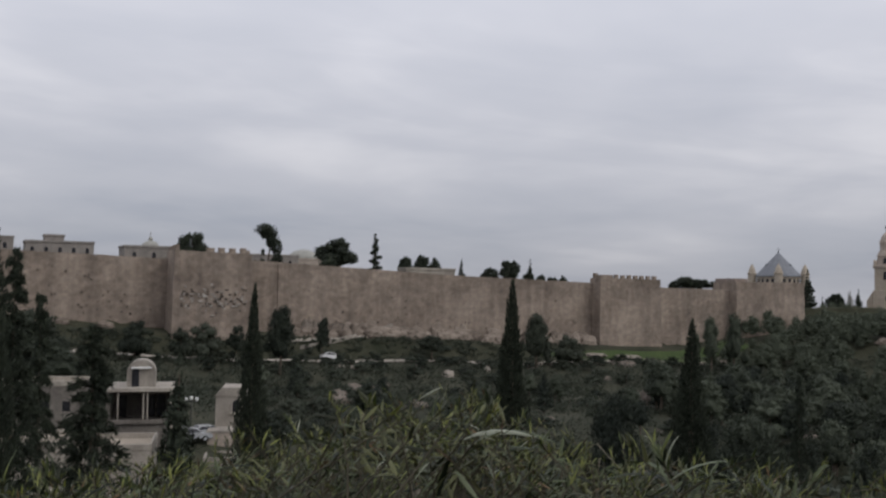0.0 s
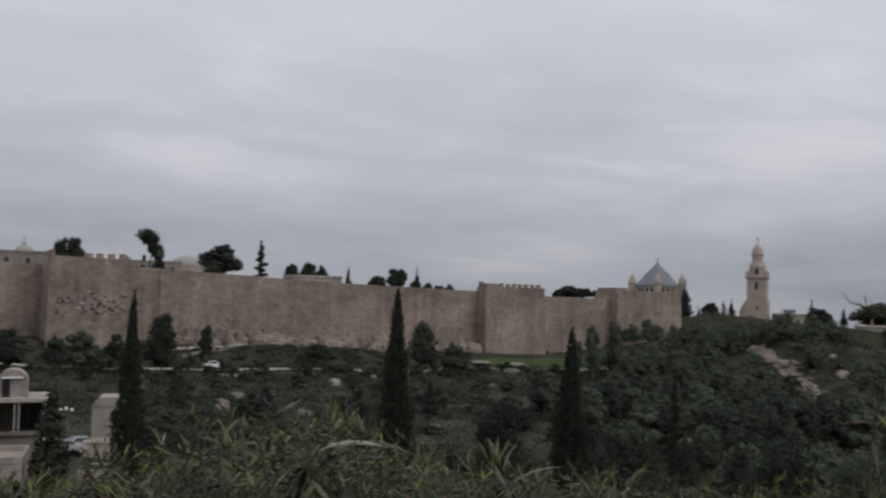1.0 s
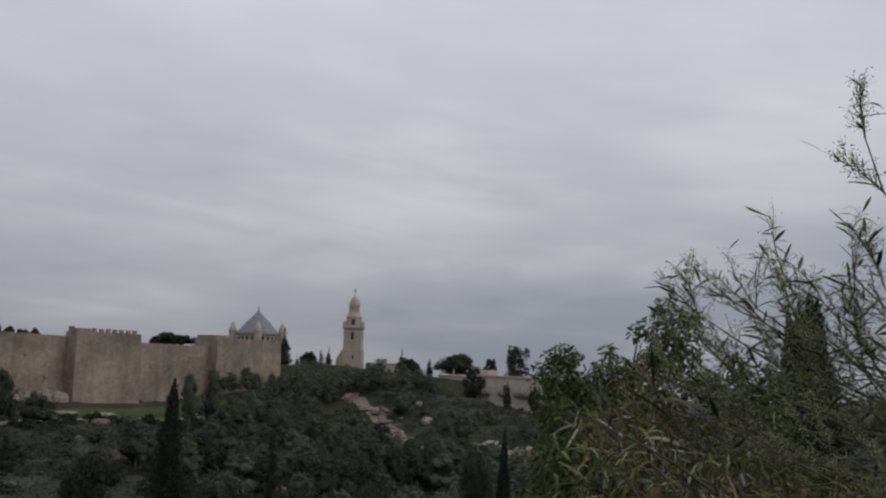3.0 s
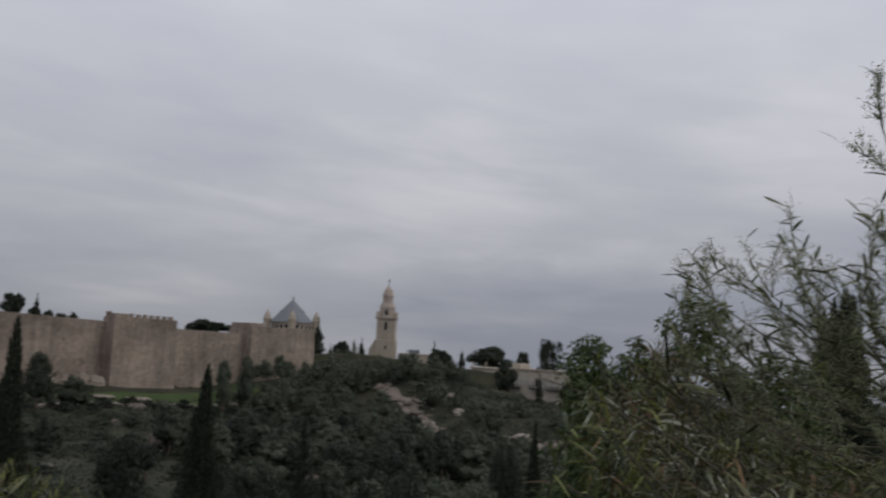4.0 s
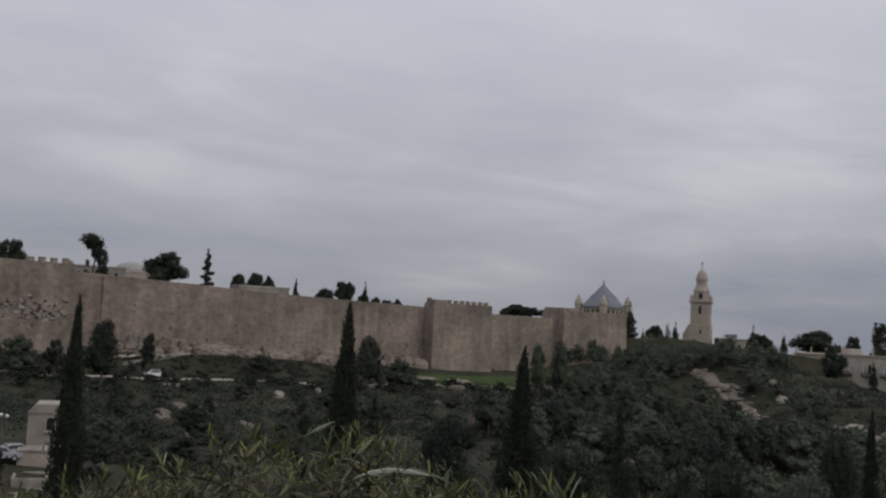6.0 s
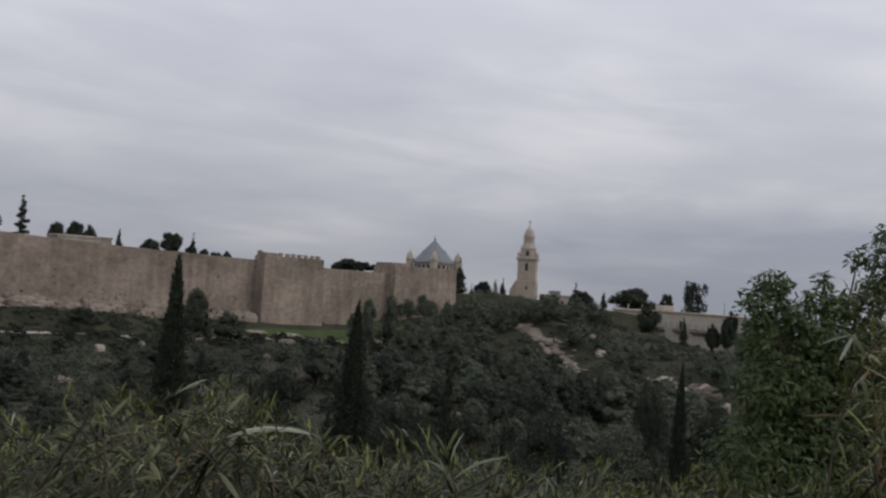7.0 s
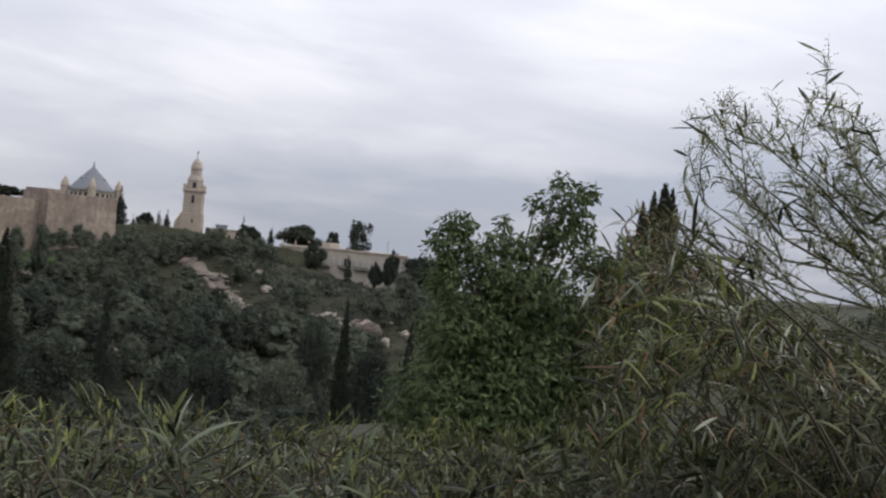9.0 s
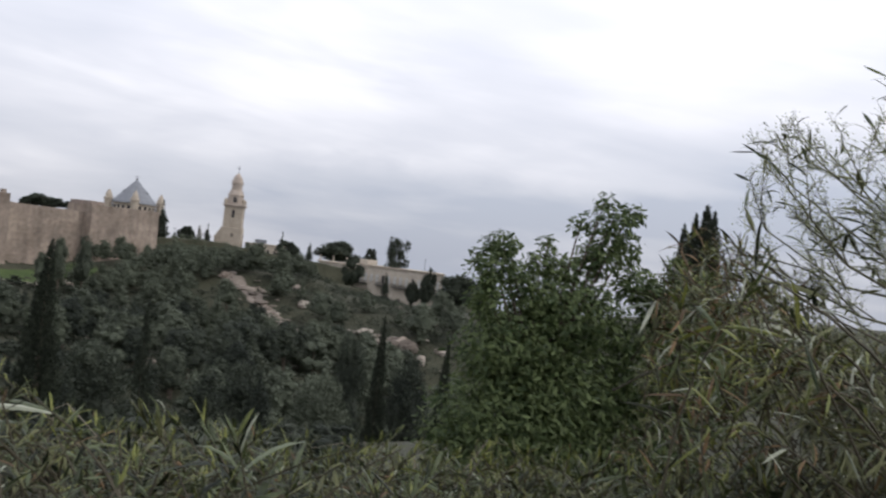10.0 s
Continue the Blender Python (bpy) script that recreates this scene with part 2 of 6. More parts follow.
def base_level(u):
    """Ground level at the foot of the wall."""
    return np.interp(u, [-4000, -400, -150, -36, -17, 14, 32, 52, 80, 97, 111, 141, 170, 240, 300, 420, 700, 1300, 4500],
                     [-40, 0, -1, -5.9, -7.5, -8.7, -8.8, -10, -11, -11.6, -12, -8.5, -8.0, -12.5, -16, -40, -72, -48, -90])


def level(u, w):
    """Height of the ground."""
    u, w = np.asarray(u, float), np.asarray(w, float)
    bulge = 45 * smooth(105, 155, u) * (1 - smooth(152, 205, u))
    wp = np.where(w > 0, np.maximum(w - bulge, np.minimum(w, 0)), w)
    far = base_level(u) + np.interp(wp, [-3000, -600, -300, -30, -1, 0, 7, 12, 18, 45, 90, 115, 135],
                                    [-260, -70, 2, 10.5, 10.0, 0, -1.0, -3.2, -3.6, -7.5, -10.5, -17, -22])
    far = far - 7.0 * smooth(138, 150, u) * np.clip(-w / 2, 0, 1)
    far = far - 1.6 * smooth(4, 12, w) * (1 - smooth(35, 62, w)) * (1 - smooth(40, 84, u))
    wn = w - np.clip((u + 20) * 0.6, 0, 5000)
    near = np.interp(wn, [60, 100, 135, 159, 175, 190, 196, 199, 215, 400, 4500], [-40, -27, -19, -12, -7.5, -3.9, -2.3, -1.68, -1.5, 3, 60])
    k = smooth(108, 150, w)
    return far * (1 - k) + np.minimum(near, 80) * k


def relief(x, y):
    return 0.35 * noise.noise((x * 0.09, y * 0.09, 1.3)) + 0.15 * noise.noise((x * 0.31, y * 0.31, 5.1))


def ground_at(x, y):
    u, w = to_uw(x, y)
    return float(level(u, w)) + relief(x, y) * min(1.0, max(0.1, (math.hypot(x, y) - 6) / 30))


def mesh_object(name, verts, faces, mat, parent=None, label="", smooth_faces=False):
    me = bpy.data.meshes.new(name)
    me.from_pydata([tuple(v) for v in verts], [], [tuple(f) for f in faces])
    me.materials.append(mat)
    if smooth_faces:
        me.polygons.foreach_set("use_smooth", [True] * len(me.polygons))
    me.update()
    ob = new(name, me)
    if parent:
        ob.parent = parent
    if label:
        ob["label"] = label
    return ob


def part(name, bm, mat, parent=None, label=""):
    """Links a bmesh as one mesh object under a thing or part."""
    me = bpy.data.meshes.new(name)
    bmesh.ops.recalc_face_normals(bm, faces=bm.faces)
    bm.to_mesh(me)
    bm.free()
    me.materials.append(mat)
    ob = new(name, me)
    if parent:
        ob.parent = parent
    if label:
        ob["label"] = label
    return ob


def thing(name, m, label, category, group="", kind=""):
    ob = new(name)
    ob.empty_display_size = 0.3
    ob.matrix_world = m
    return tagged(ob, label, category, group, kind)


def box(bm, x0, x1, y0, y1, z0, z1, bevel=0.0):
    r = bmesh.ops.create_cube(bm, size=1.0)
    vs = r["verts"]
    for v in vs:
        v.co = Vector((x0 + (v.co.x + 0.5) * (x1 - x0), y0 + (v.co.y + 0.5) * (y1 - y0), z0 + (v.co.z + 0.5) * (z1 - z0)))
    if bevel:
        es = list({e for v in vs for e in v.link_edges})
        bmesh.ops.bevel(bm, geom=es, offset=bevel, segments=1, affect="EDGES")
    return bm


def lathe(bm, profile, seg=16, cx=0.0, cy=0.0, turn=0.0):
    """A turned solid from (radius, height) pairs."""
    rings = []
    for r, z in profile:
        rings.append([bm.verts.new((cx + r * math.cos(turn + 2 * math.pi * i / seg), cy + r * math.sin(turn + 2 * math.pi * i / seg), z)) for i in range(seg)])
    for a, b in zip(rings, rings[1:]):
        for i in range(seg):
            bm.faces.new((a[i], a[(i + 1) % seg], b[(i + 1) % seg], b[i]))
    bm.faces.new(rings[0][::-1])
    bm.faces.new(rings[-1])
    return bm


def tube(verts, faces, points, radii, sides=5):
    """Adds a tapered tube along points to the lists."""
    start = len(verts)
    pts = [Vector(p) for p in points]
    for i, p in enumerate(pts):
        t = (pts[min(i + 1, len(pts) - 1)] - pts[max(i - 1, 0)]).normalized()
        a = t.cross(Vector((0.31, 0.87, 0.37))).normalized()
        b = t.cross(a)
        for k in range(sides):
            g = 2 * math.pi * k / sides
            verts.append(p + (a * math.cos(g) + b * math.sin(g)) * radii[i])
    for i in range(len(pts) - 1):
        for k in range(sides):
            q = start + i * sides
            faces.append((q + k, q + (k + 1) % sides, q + sides + (k + 1) % sides, q + sides + k))
    faces.append(tuple(start + k for k in range(sides))[::-1])
    faces.append(tuple(start + (len(pts) - 1) * sides + k for k in range(sides)))


# ---- ground: one sheet to the horizon ----
GU = np.concatenate([[-4400, -2500, -1500, -900, -600, -400, -300, -240, -200, -170], np.arange(-150, 330, 3.0), [340, 360, 390, 430, 480, 550, 650, 800, 1100, 1600, 2500, 4400]])
GW = np.concatenate([[-4400, -2500, -1500, -900, -600, -400, -300, -220, -160, -110, -70, -45, -30, -20, -10, -4, -1.2, -0.8], np.arange(0, 150, 2.5), np.arange(150, 186, 2.0), np.arange(186, 206, 0.8), [207, 210, 215, 225, 250, 300, 400, 600, 900, 1500, 2500, 4400]])
LV = level(GU[:, None], GW[None, :])
gv, gf = [], []
for i, gu in enumerate(GU):
    for j, gw in enumerate(GW):
        p = spot(gu, gw, 0)
        gv.append((p.x, p.y, LV[i, j] + relief(p.x, p.y) * min(1.0, max(0.1, (math.hypot(p.x, p.y) - 6) / 30))))
nw = len(GW)
for i in range(len(GU) - 1):
    for j in range(nw - 1):
        gf.append((i * nw + j, i * nw + j + 1, (i + 1) * nw + j + 1, (i + 1) * nw + j))
ground = mesh_object("ground", gv, gf, M_GROUND, smooth_faces=True)
tagged(ground, "steep stony hillside of scrub, soil and pale rock", "ground", kind="structure")


def strip(name, mat, label, category, rows, lift=0.05):
    """A draped strip of road or grass; rows: (u, w of near edge, w of far edge)."""
    vs, fs = [], []
    us = [r[0] for r in rows]
    n, m_ = 60, 5
    for i in range(n + 1):
        gu = us[0] + (us[-1] - us[0]) * i / n
        a, b = np.interp(gu, us, [r[1] for r in rows]), np.interp(gu, us, [r[2] for r in rows])
        for j in range(m_ + 1):
            gw = a + (b - a) * j / m_ + 0.3 * noise.noise((gu * 0.4, j * 0.7, 3.0))
            p = spot(gu, gw)
            vs.append((p.x, p.y, ground_at(p.x, p.y) + lift))
    for i in range(n):
        for j in range(m_):
            q = i * (m_ + 1) + j
            fs.append((q, q + 1, q + m_ + 2, q + m_ + 1))
    return tagged(mesh_object(name, vs, fs, mat, smooth_faces=True), label, category, kind="structure")


strip("grass_bank", M_GRASS, "green grass bank below the old stone wall", "grass", [(62, 9, 10.5), (80, 8.5, 15), (100, 8, 16), (119, 4, 13)], 0.10)
strip("road", M_ROAD, "pale dusty road along the foot of the wall", "road", [(-70, 13, 16), (20, 13, 16), (104, 15.4, 17.0)], 0.16)
strip("footpath", M_ROAD, "pale footpath climbing to the wall foot", "path", [(2, 7.6, 8.6), (14, 5.2, 6.2), (36, 2.5, 3.4), (70, 1.2, 2.0)], 0.22)

# ---- the old city wall ----
def masonry(name, u0, u1, w0, w1, foot, top, mat, label, step=1.3, batter=0.0, rough=0.16):
    """A thick wall body whose outer faces are uneven; foot and top: heights as functions of u."""
    nu, nz, nwid = max(2, int((u1 - u0) / step)), 11, max(2, int((w1 - w0) / step))
    vs, fs, seen = [], [], {}

    def vert(u, w, z, k):
        key = (round(u, 3), round(w, 3), round(z, 3))
        if key not in seen:
            seen[key] = len(vs)
            d = rough * (noise.noise((u * 0.33, w * 0.33, z * 0.4)) + 0.5 * noise.noise((u * 1.1, w * 1.1, z * 1.3)))
            lean = batter * (1 - k)
            du = d + (lean if u >= u1 - 1e-6 else (-lean if u <= u0 + 1e-6 else 0))
            vs.append((u + (du if u in (u0, u1) else 0), -(w + (d + lean if w >= w1 - 1e-6 else 0)), z + (0.10 * noise.noise((u * 0.8, 3.1, w)) if k >= 1 else 0)))
        return seen[key]

    def sheet(a, b, n):
        for i in range(n):
            p = [a[0] + (b[0] - a[0]) * i / n, a[1] + (b[1] - a[1]) * i / n]
            q = [a[0] + (b[0] - a[0]) * (i + 1) / n, a[1] + (b[1] - a[1]) * (i + 1) / n]
            for j in range(nz):
                k0, k1 = j / nz, (j + 1) / nz
                f = []
                for (uu, ww), k in ((p, k0), (q, k0), (q, k1), (p, k1)):
                    f.append(vert(uu, ww, foot(uu) + (top(uu) - foot(uu)) * k, k))
                fs.append(f)

    sheet((u0, w1), (u1, w1), nu)
    sheet((u1, w1), (u1, w0), nwid)
    sheet((u1, w0), (u0, w0), nu)
    sheet((u0, w0), (u0, w1), nwid)
    for i in range(nu):
        a, b = u0 + (u1 - u0) * i / nu, u0 + (u1 - u0) * (i + 1) / nu
        ids = [vert(a, w1, top(a), 1), vert(b, w1, top(b), 1), vert(b, w0, top(b), 1), vert(a, w0, top(a), 1)]
        fs.append(ids)
    ob = mesh_object(name, vs, fs, mat)
    ob.matrix_world = WALL
    return tagged(ob, label, "city wall", kind="structure")


def wall_top(u):
    return float(np.interp(u, [-140, -43, -30, -15, 2, 24, 45, 81, 104, 123, 150], [10.5, 6.7, 6.3, 5.8, 5.9, 4.9, 3.9, 2.9, 2.0, 1.8, 1.8]))


def wall_foot(u):
    return float(base_level(u)) - 3.0


wall_west = masonry("wall_west", -140, 146.2, -2.6, 0.0, wall_foot, wall_top, M_WALL, "long weathered limestone city wall above the valley")
tower_a = masonry("wall_tower", -15.9, -1.2, -1.0, 7.0, lambda u: wall_foot(u) - 2, lambda u: float(np.interp(u, [-16, -1], [7.3, 7.0])), M_WALL, "square stone wall tower with pale patched masonry", batter=0.5)
tower_b = masonry("wall_tower", 82.4, 99.6, -1.0, 3.2, lambda u: wall_foot(u) - 3, lambda u: 3.95, M_WALL, "square stone wall tower with a battlement", batter=0.45)
tower_c = masonry("wall_tower", 123.8, 146.5, -6.0, 2.6, lambda u: wall_foot(u) - 3, lambda u: float(np.interp(u, [120, 142], [3.7, 4.0])), M_WALL, "broad corner tower of the stone city wall", batter=0.4)
wall_south = masonry("wall_south", 143.4, 146.0, -120, -6.0, wall_foot, lambda u: 2.0, M_WALL, "stone city wall running back from the corner tower", step=4)
for ob, cat in ((tower_a, "tower"), (tower_b, "tower"), (tower_c, "tower")):
    ob["category"] = cat


def merlon_mesh():
    bm = bmesh.new()
    box(bm, -0.75, 0.75, -0.35, 0.35, -0.2, 0.75, 0.07)
    return bm


rng = random.Random(4)
first_merlon = part("merlon", merlon_mesh(), M_WALL, tower_a)


def merlon(parent, u, w, z, s=1.0, turned=False):
    ob = new("merlon", first_merlon.data)
    ob.parent = parent
    ob.matrix_basis = pose(u, -w, z, 0, 0, 90 if turned else 0) @ Matrix.Diagonal((s * 0.8, 1, 1.35 * s * rng.uniform(0.85, 1.1), 1))


first_merlon.matrix_basis = pose(-9.2, -6.6, 7.15)
for u in (-7.1, -5.0, -2.9, -1.95):
    merlon(tower_a, u, 6.6, 7.05, 1.0 if u < -2 else 0.6)
for k in range(4):
    merlon(tower_a, -15.4, 0.6 + 1.9 * k, 7.3, 1.0, True)
for u in (87.0, 88.9, 90.7, 92.5, 94.3, 96.2, 98.0):
    merlon(tower_b, u, 2.8, 3.95, 0.85)
merlon(tower_b, 82.8, 0.4, 3.95, 1.1, True)
bmr = bmesh.new()
box(bmr, 82.6, 86.0, -3.1, 0.5, 3.8, 4.75, 0.08)
part("raised_parapet", bmr, M_WALL, tower_b)
bmr = bmesh.new()
box(bmr, 123.9, 128.4, -1.6, 5.5, 3.5, 4.7, 0.08)
part("raised_parapet", bmr, M_WALLDARK, tower_c)

# pale repair stones, and solid dark blocks painting the shade of pock holes, in the patched tower and along the curtain
def stone_mesh():
    bm = bmesh.new()
    box(bm, -0.42, 0.42, -0.14, 0.14, -0.24, 0.24, 0.06)
    return bm


pale_first = part("repair_stone", stone_mesh(), M_WHITESTONE, tower_a)
pale_first.matrix_basis = pose(-10.2, -7.3, -1.3)
dark_first = part("hollow_stone", stone_mesh(), M_HOLESHADE, tower_a)
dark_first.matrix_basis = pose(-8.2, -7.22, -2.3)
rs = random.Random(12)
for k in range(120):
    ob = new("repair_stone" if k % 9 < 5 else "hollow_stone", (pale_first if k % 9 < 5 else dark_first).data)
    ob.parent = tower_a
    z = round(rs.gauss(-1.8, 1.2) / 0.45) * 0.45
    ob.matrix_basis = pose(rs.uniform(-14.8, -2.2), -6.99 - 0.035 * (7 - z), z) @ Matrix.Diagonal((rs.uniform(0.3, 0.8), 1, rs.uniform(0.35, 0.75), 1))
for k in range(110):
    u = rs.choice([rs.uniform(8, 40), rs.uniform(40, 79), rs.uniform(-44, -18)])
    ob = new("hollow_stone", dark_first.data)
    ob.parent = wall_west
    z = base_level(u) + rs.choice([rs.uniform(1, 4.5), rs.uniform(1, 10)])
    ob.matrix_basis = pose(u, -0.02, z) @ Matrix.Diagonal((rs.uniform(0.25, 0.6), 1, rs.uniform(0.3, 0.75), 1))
# shallow buttress strips
for u, wd in ((6.0, 1.2),):
    bm = bmesh.new()
    zt = wall_top(u) - 0.25
    box(bm, u, u + wd, -0.28, 0.3, base_level(u) - 1, zt, 0.1)
    part("buttress", bm, M_WALL, wall_west)


# ---- rock ----
def rock_mesh(seed, mat, name="boulder"):
    bm = bmesh.new()
    bmesh.ops.create_icosphere(bm, subdivisions=3, radius=1.0)
    for v in bm.verts:
        n = v.co.normalized()
        d = 1 + 0.35 * noise.noise(n * 1.3 + Vector((seed, 0, 0))) + 0.22 * noise.noise(n * 3.1 + Vector((0, seed, 0))) + 0.1 * noise.noise(n * 7 + Vector((0, 0, seed)))
        v.co = Vector((n.x * d, n.y * d, max(-0.5, n.z * d * 0.8)))
    me = bpy.data.meshes.new(name)
    bm.to_mesh(me)
    bm.free()
    me.materials.append(mat)
    return me


ROCKS = [rock_mesh(s, M_ROCK) for s in (1.7, 4.2, 8.8)]
M_FOOTROCK = material("tan_bedrock", (0.11, 0.088, 0.071), (0.265, 0.22, 0.18), 0.5, 2.2, 0.95, 0.7, 0.2, rand=0.35)
ROCKS_T = [rock_mesh(s, M_FOOTROCK) for s in (3.3, 5.6, 9.1)]
ROCKS_W = [rock_mesh(s, M_ROCKW) for s in (2.9, 6.1)]
rr = random.Random(77)


def boulder(u, w, sx, sy, sz, pale=False, sink=0.3, label=""):
    p = spot(u, w)
    ob = new("boulder", rr.choice(ROCKS_T if "bedrock" in label else ROCKS_W if pale else ROCKS))
    ob.matrix_world = pose(p.x, p.y, ground_at(p.x, p.y) + sz * (0.5 - sink), 0, 0, math.degrees(WALL_TURN) + rr.uniform(-30, 30)) @ Matrix.Diagonal((sx, sy, sz, 1))
    return tagged(ob, label or ("pale limestone boulder on the scrubby slope" if pale else "rough grey limestone outcrop on the slope"), "rock", "rocks on the slope")


# outcrop along the wall foot
for k in range(90):
    u = rr.uniform(8, 80)
    boulder(u, rr.uniform(0.2, 4.0), rr.uniform(1.0, 3.2), rr.uniform(0.7, 1.4), rr.uniform(1.2, 3.0), pale=rr.random() < 0.45, label="ragged limestone bedrock at the wall foot")
for k in range(16):
    f = k / 15
    boulder(11.5 + 14 * f + rr.uniform(-0.6, 0.6), 0.4 + 1.6 * rr.random(), rr.uniform(0.6, 1.3), rr.uniform(0.5, 0.9), 3.2 - 2.2 * f + rr.uniform(-0.4, 0.4), label="tumbled dark masonry against the wall foot")
for k in range(10):
    boulder(rr.uniform(-44, -18), rr.uniform(0.5, 4), rr.uniform(1.2, 2.6), 1.2, rr.uniform(0.7, 1.6), label="ragged limestone bedrock at the wall foot")

# ---- abbey church with its cone roof and four turrets ----
def arched_window(parent, x, y, z, wd, ht, turn, frame_mat=None, pane=None):
    """A recessed-looking dark window with a stone surround standing proud."""
    n = 8
    pts = [(-wd / 2, 0), (wd / 2, 0)] + [(wd / 2 * math.cos(math.pi * i / n), ht - wd / 2 + wd / 2 * math.sin(math.pi * i / n)) for i in range(n + 1)]
    bm = bmesh.new()
    f = bm.faces.new([bm.verts.new((px, 0, pz)) for px, pz in pts])
    r = bmesh.ops.extrude_face_region(bm, geom=[f])
    for v in r["geom"]:
        if isinstance(v, bmesh.types.BMVert):
            v.co.y -= 0.08
    ob = part("window", bm, pane or M_GLASS, parent)
    ob.matrix_basis = pose(x, y, z, 0, 0, turn)
    if frame_mat:
        bm = bmesh.new()
        for s in (-1, 1):
            box(bm, s * (wd / 2 + 0.12) - 0.12, s * (wd / 2 + 0.12) + 0.12, -0.16, 0.04, -0.1, ht - wd / 2, 0.02)
        box(bm, -wd / 2 - 0.35, wd / 2 + 0.35, -0.22, 0.04, -0.3, -0.1, 0.02)
        part("surround", bm, frame_mat, ob)
    return ob


church = thing("abbey_church", pose(149.0, 446.4, -14, 0, 0, -18), "round abbey church with grey cone roof and corner turrets", "church")
bm = bmesh.new()
lathe(bm, [(9.6, 0), (9.6, 18.6), (10.1, 18.8), (10.1, 19.4), (9.3, 19.5), (9.2, 22.7), (9.7, 22.9), (9.7, 23.3)], 24)
part("drum", bm, M_CREAM, church)
bm = bmesh.new()
lathe(bm, [(9.9, 23.2), (9.9, 23.6), (5.2, 28.8), (0.25, 34.0), (0.12, 34.3)], 16)
part("cone_roof", bm, M_SLATE, church, "grey leaded cone roof")
bm = bmesh.new()
lathe(bm, [(0.35, 34.1), (0.45, 34.5), (0.1, 34.8), (0.08, 36.2)], 8)
box(bm, -0.5, 0.5, -0.07, 0.07, 35.5, 35.7)
part("cross", bm, M_IRON, church)
for k in range(4):
    a = radians(90 * k)
    cx, cy = 11.2 * math.cos(a), 11.2 * math.sin(a)
    bm = bmesh.new()
    lathe(bm, [(1.75, 0), (1.75, 24.2), (2.0, 24.3), (2.0, 24.8), (1.75, 24.9), (1.3, 26.6), (0.5, 28.2), (0.1, 28.8), (0.05, 29.2)], 12, cx, cy)
    part("turret", bm, M_CREAM, church)
for k in range(24):
    a = 2 * math.pi * k / 24
    if k % 6 == 0:
        continue
    arched_window(church, 9.27 * math.sin(a), -9.27 * math.cos(a), 20.4, 1.2, 1.9, math.degrees(a))
for k in range(3):
    bm = bmesh.new()
    a = radians(-90 + (k - 1) * 62)
    c = Vector((math.cos(a), math.sin(a), 0)) * 5.4
    box(bm, -0.55, 0.55, -0.6, 0.6, 27.8, 28.8, 0.05)
    ob = part("dormer", bm, M_SLATE, church)
    ob.matrix_basis = Matrix.Translation(c) @ Matrix.Rotation(a, 4, "Z")

bell = thing("bell_tower", pose(194.0, 439.6, -17.8, 0, 0, -30), "tall cream stone bell tower with ribbed dome", "tower")
bm = bmesh.new()
for z0, z1, r in ((0, 21.6, 4.9), (21.6, 31.2, 4.3)):
    box(bm, -r, r, -r, r, z0, z1, 0.25)
part("shaft", bm, M_CREAM, bell)
bm = bmesh.new()
box(bm, -9.0, -4.6, -3.8, 3.8, 0, 14.0, 0.2)
box(bm, -7.6, -4.6, -3.6, 3.6, 14.0, 21.6, 0.1)
for v in bm.verts:
    if v.co.z > 20 and v.co.x < -6:
        v.co.z -= 4.6
part("buttress", bm, M_CREAM, bell)
bm = bmesh.new()
for z0, z1, r in ((31.0, 31.5, 4.7), (31.5, 32.4, 4.95)):
    box(bm, -r, r, -r, r, z0, z1, 0.1)
part("cornice", bm, M_PINKISH, bell)
for sx in (-1, 1):
    for sy in (-1, 1):
        bm = bmesh.new()
        lathe(bm, [(0.6, 32.3), (0.6, 34.0), (0.75, 34.1), (0.1, 35.2)], 8, sx * 4.1, sy * 4.1)
        part("pinnacle", bm, M_CREAM, bell)
bm = bmesh.new()
lathe(bm, [(3.7, 32.3), (3.7, 36.4), (3.95, 36.6), (3.3, 38.0), (2.9, 39.0)], 8, turn=math.pi / 8)
part("octagon", bm, M_PINKISH, bell)
bm = bmesh.new()
lathe(bm, [(2.5, 38.8), (2.5, 41.8), (2.75, 42.0), (2.6, 43.2), (2.0, 45.0), (1.0, 46.4), (0.3, 47.0), (0.2, 47.4)], 16)
part("dome", bm, M_PINKISH, bell)
bm = bmesh.new()
lathe(bm, [(0.3, 47.2), (0.14, 47.5), (0.12, 50.6)], 6)
box(bm, -0.75, 0.75, -0.1, 0.1, 49.3, 49.55)
part("cross", bm, M_IRON, bell)
for face in range(4):
    q = Matrix.Rotation(math.pi / 2 * face, 4, "Z")
    c = q @ Vector((0, -4.32, 0))
    arched_window(bell, c.x, c.y, 26.2, 1.3, 3.6, 90 * face, M_CREAM)
    c = q @ Vector((0.5, -4.92, 0))
    arched_window(bell, c.x, c.y, 17.0, 0.7, 2.0, 90 * face)
    c = q @ Vector((0, -3.45, 0))
    ob = arched_window(bell, c.x, c.y, 33.2, 1.5, 2.6, 90 * face)

monastery = thing("monastery_wing", pose(208.5, 433.5, -14.6, 0, 0, -24), "low cream stone monastery wing beside the bell tower", "building")
bm = bmesh.new()
box(bm, -9, 10, -5, 6, 0, 11.8, 0.1)
part("wall", bm, M_CREAM, monastery)
bm = bmesh.new()
box(bm, -9.3, 10.3, -5.3, 6.3, 11.8, 12.4, 0.08)
part("roof", bm, M_CREAM, monastery)
bm = bmesh.new()
box(bm, -4.5, 0.5, -3, 3, 12.4, 14.3, 0.1)
part("roof_room", bm, M_SLATE, monastery)
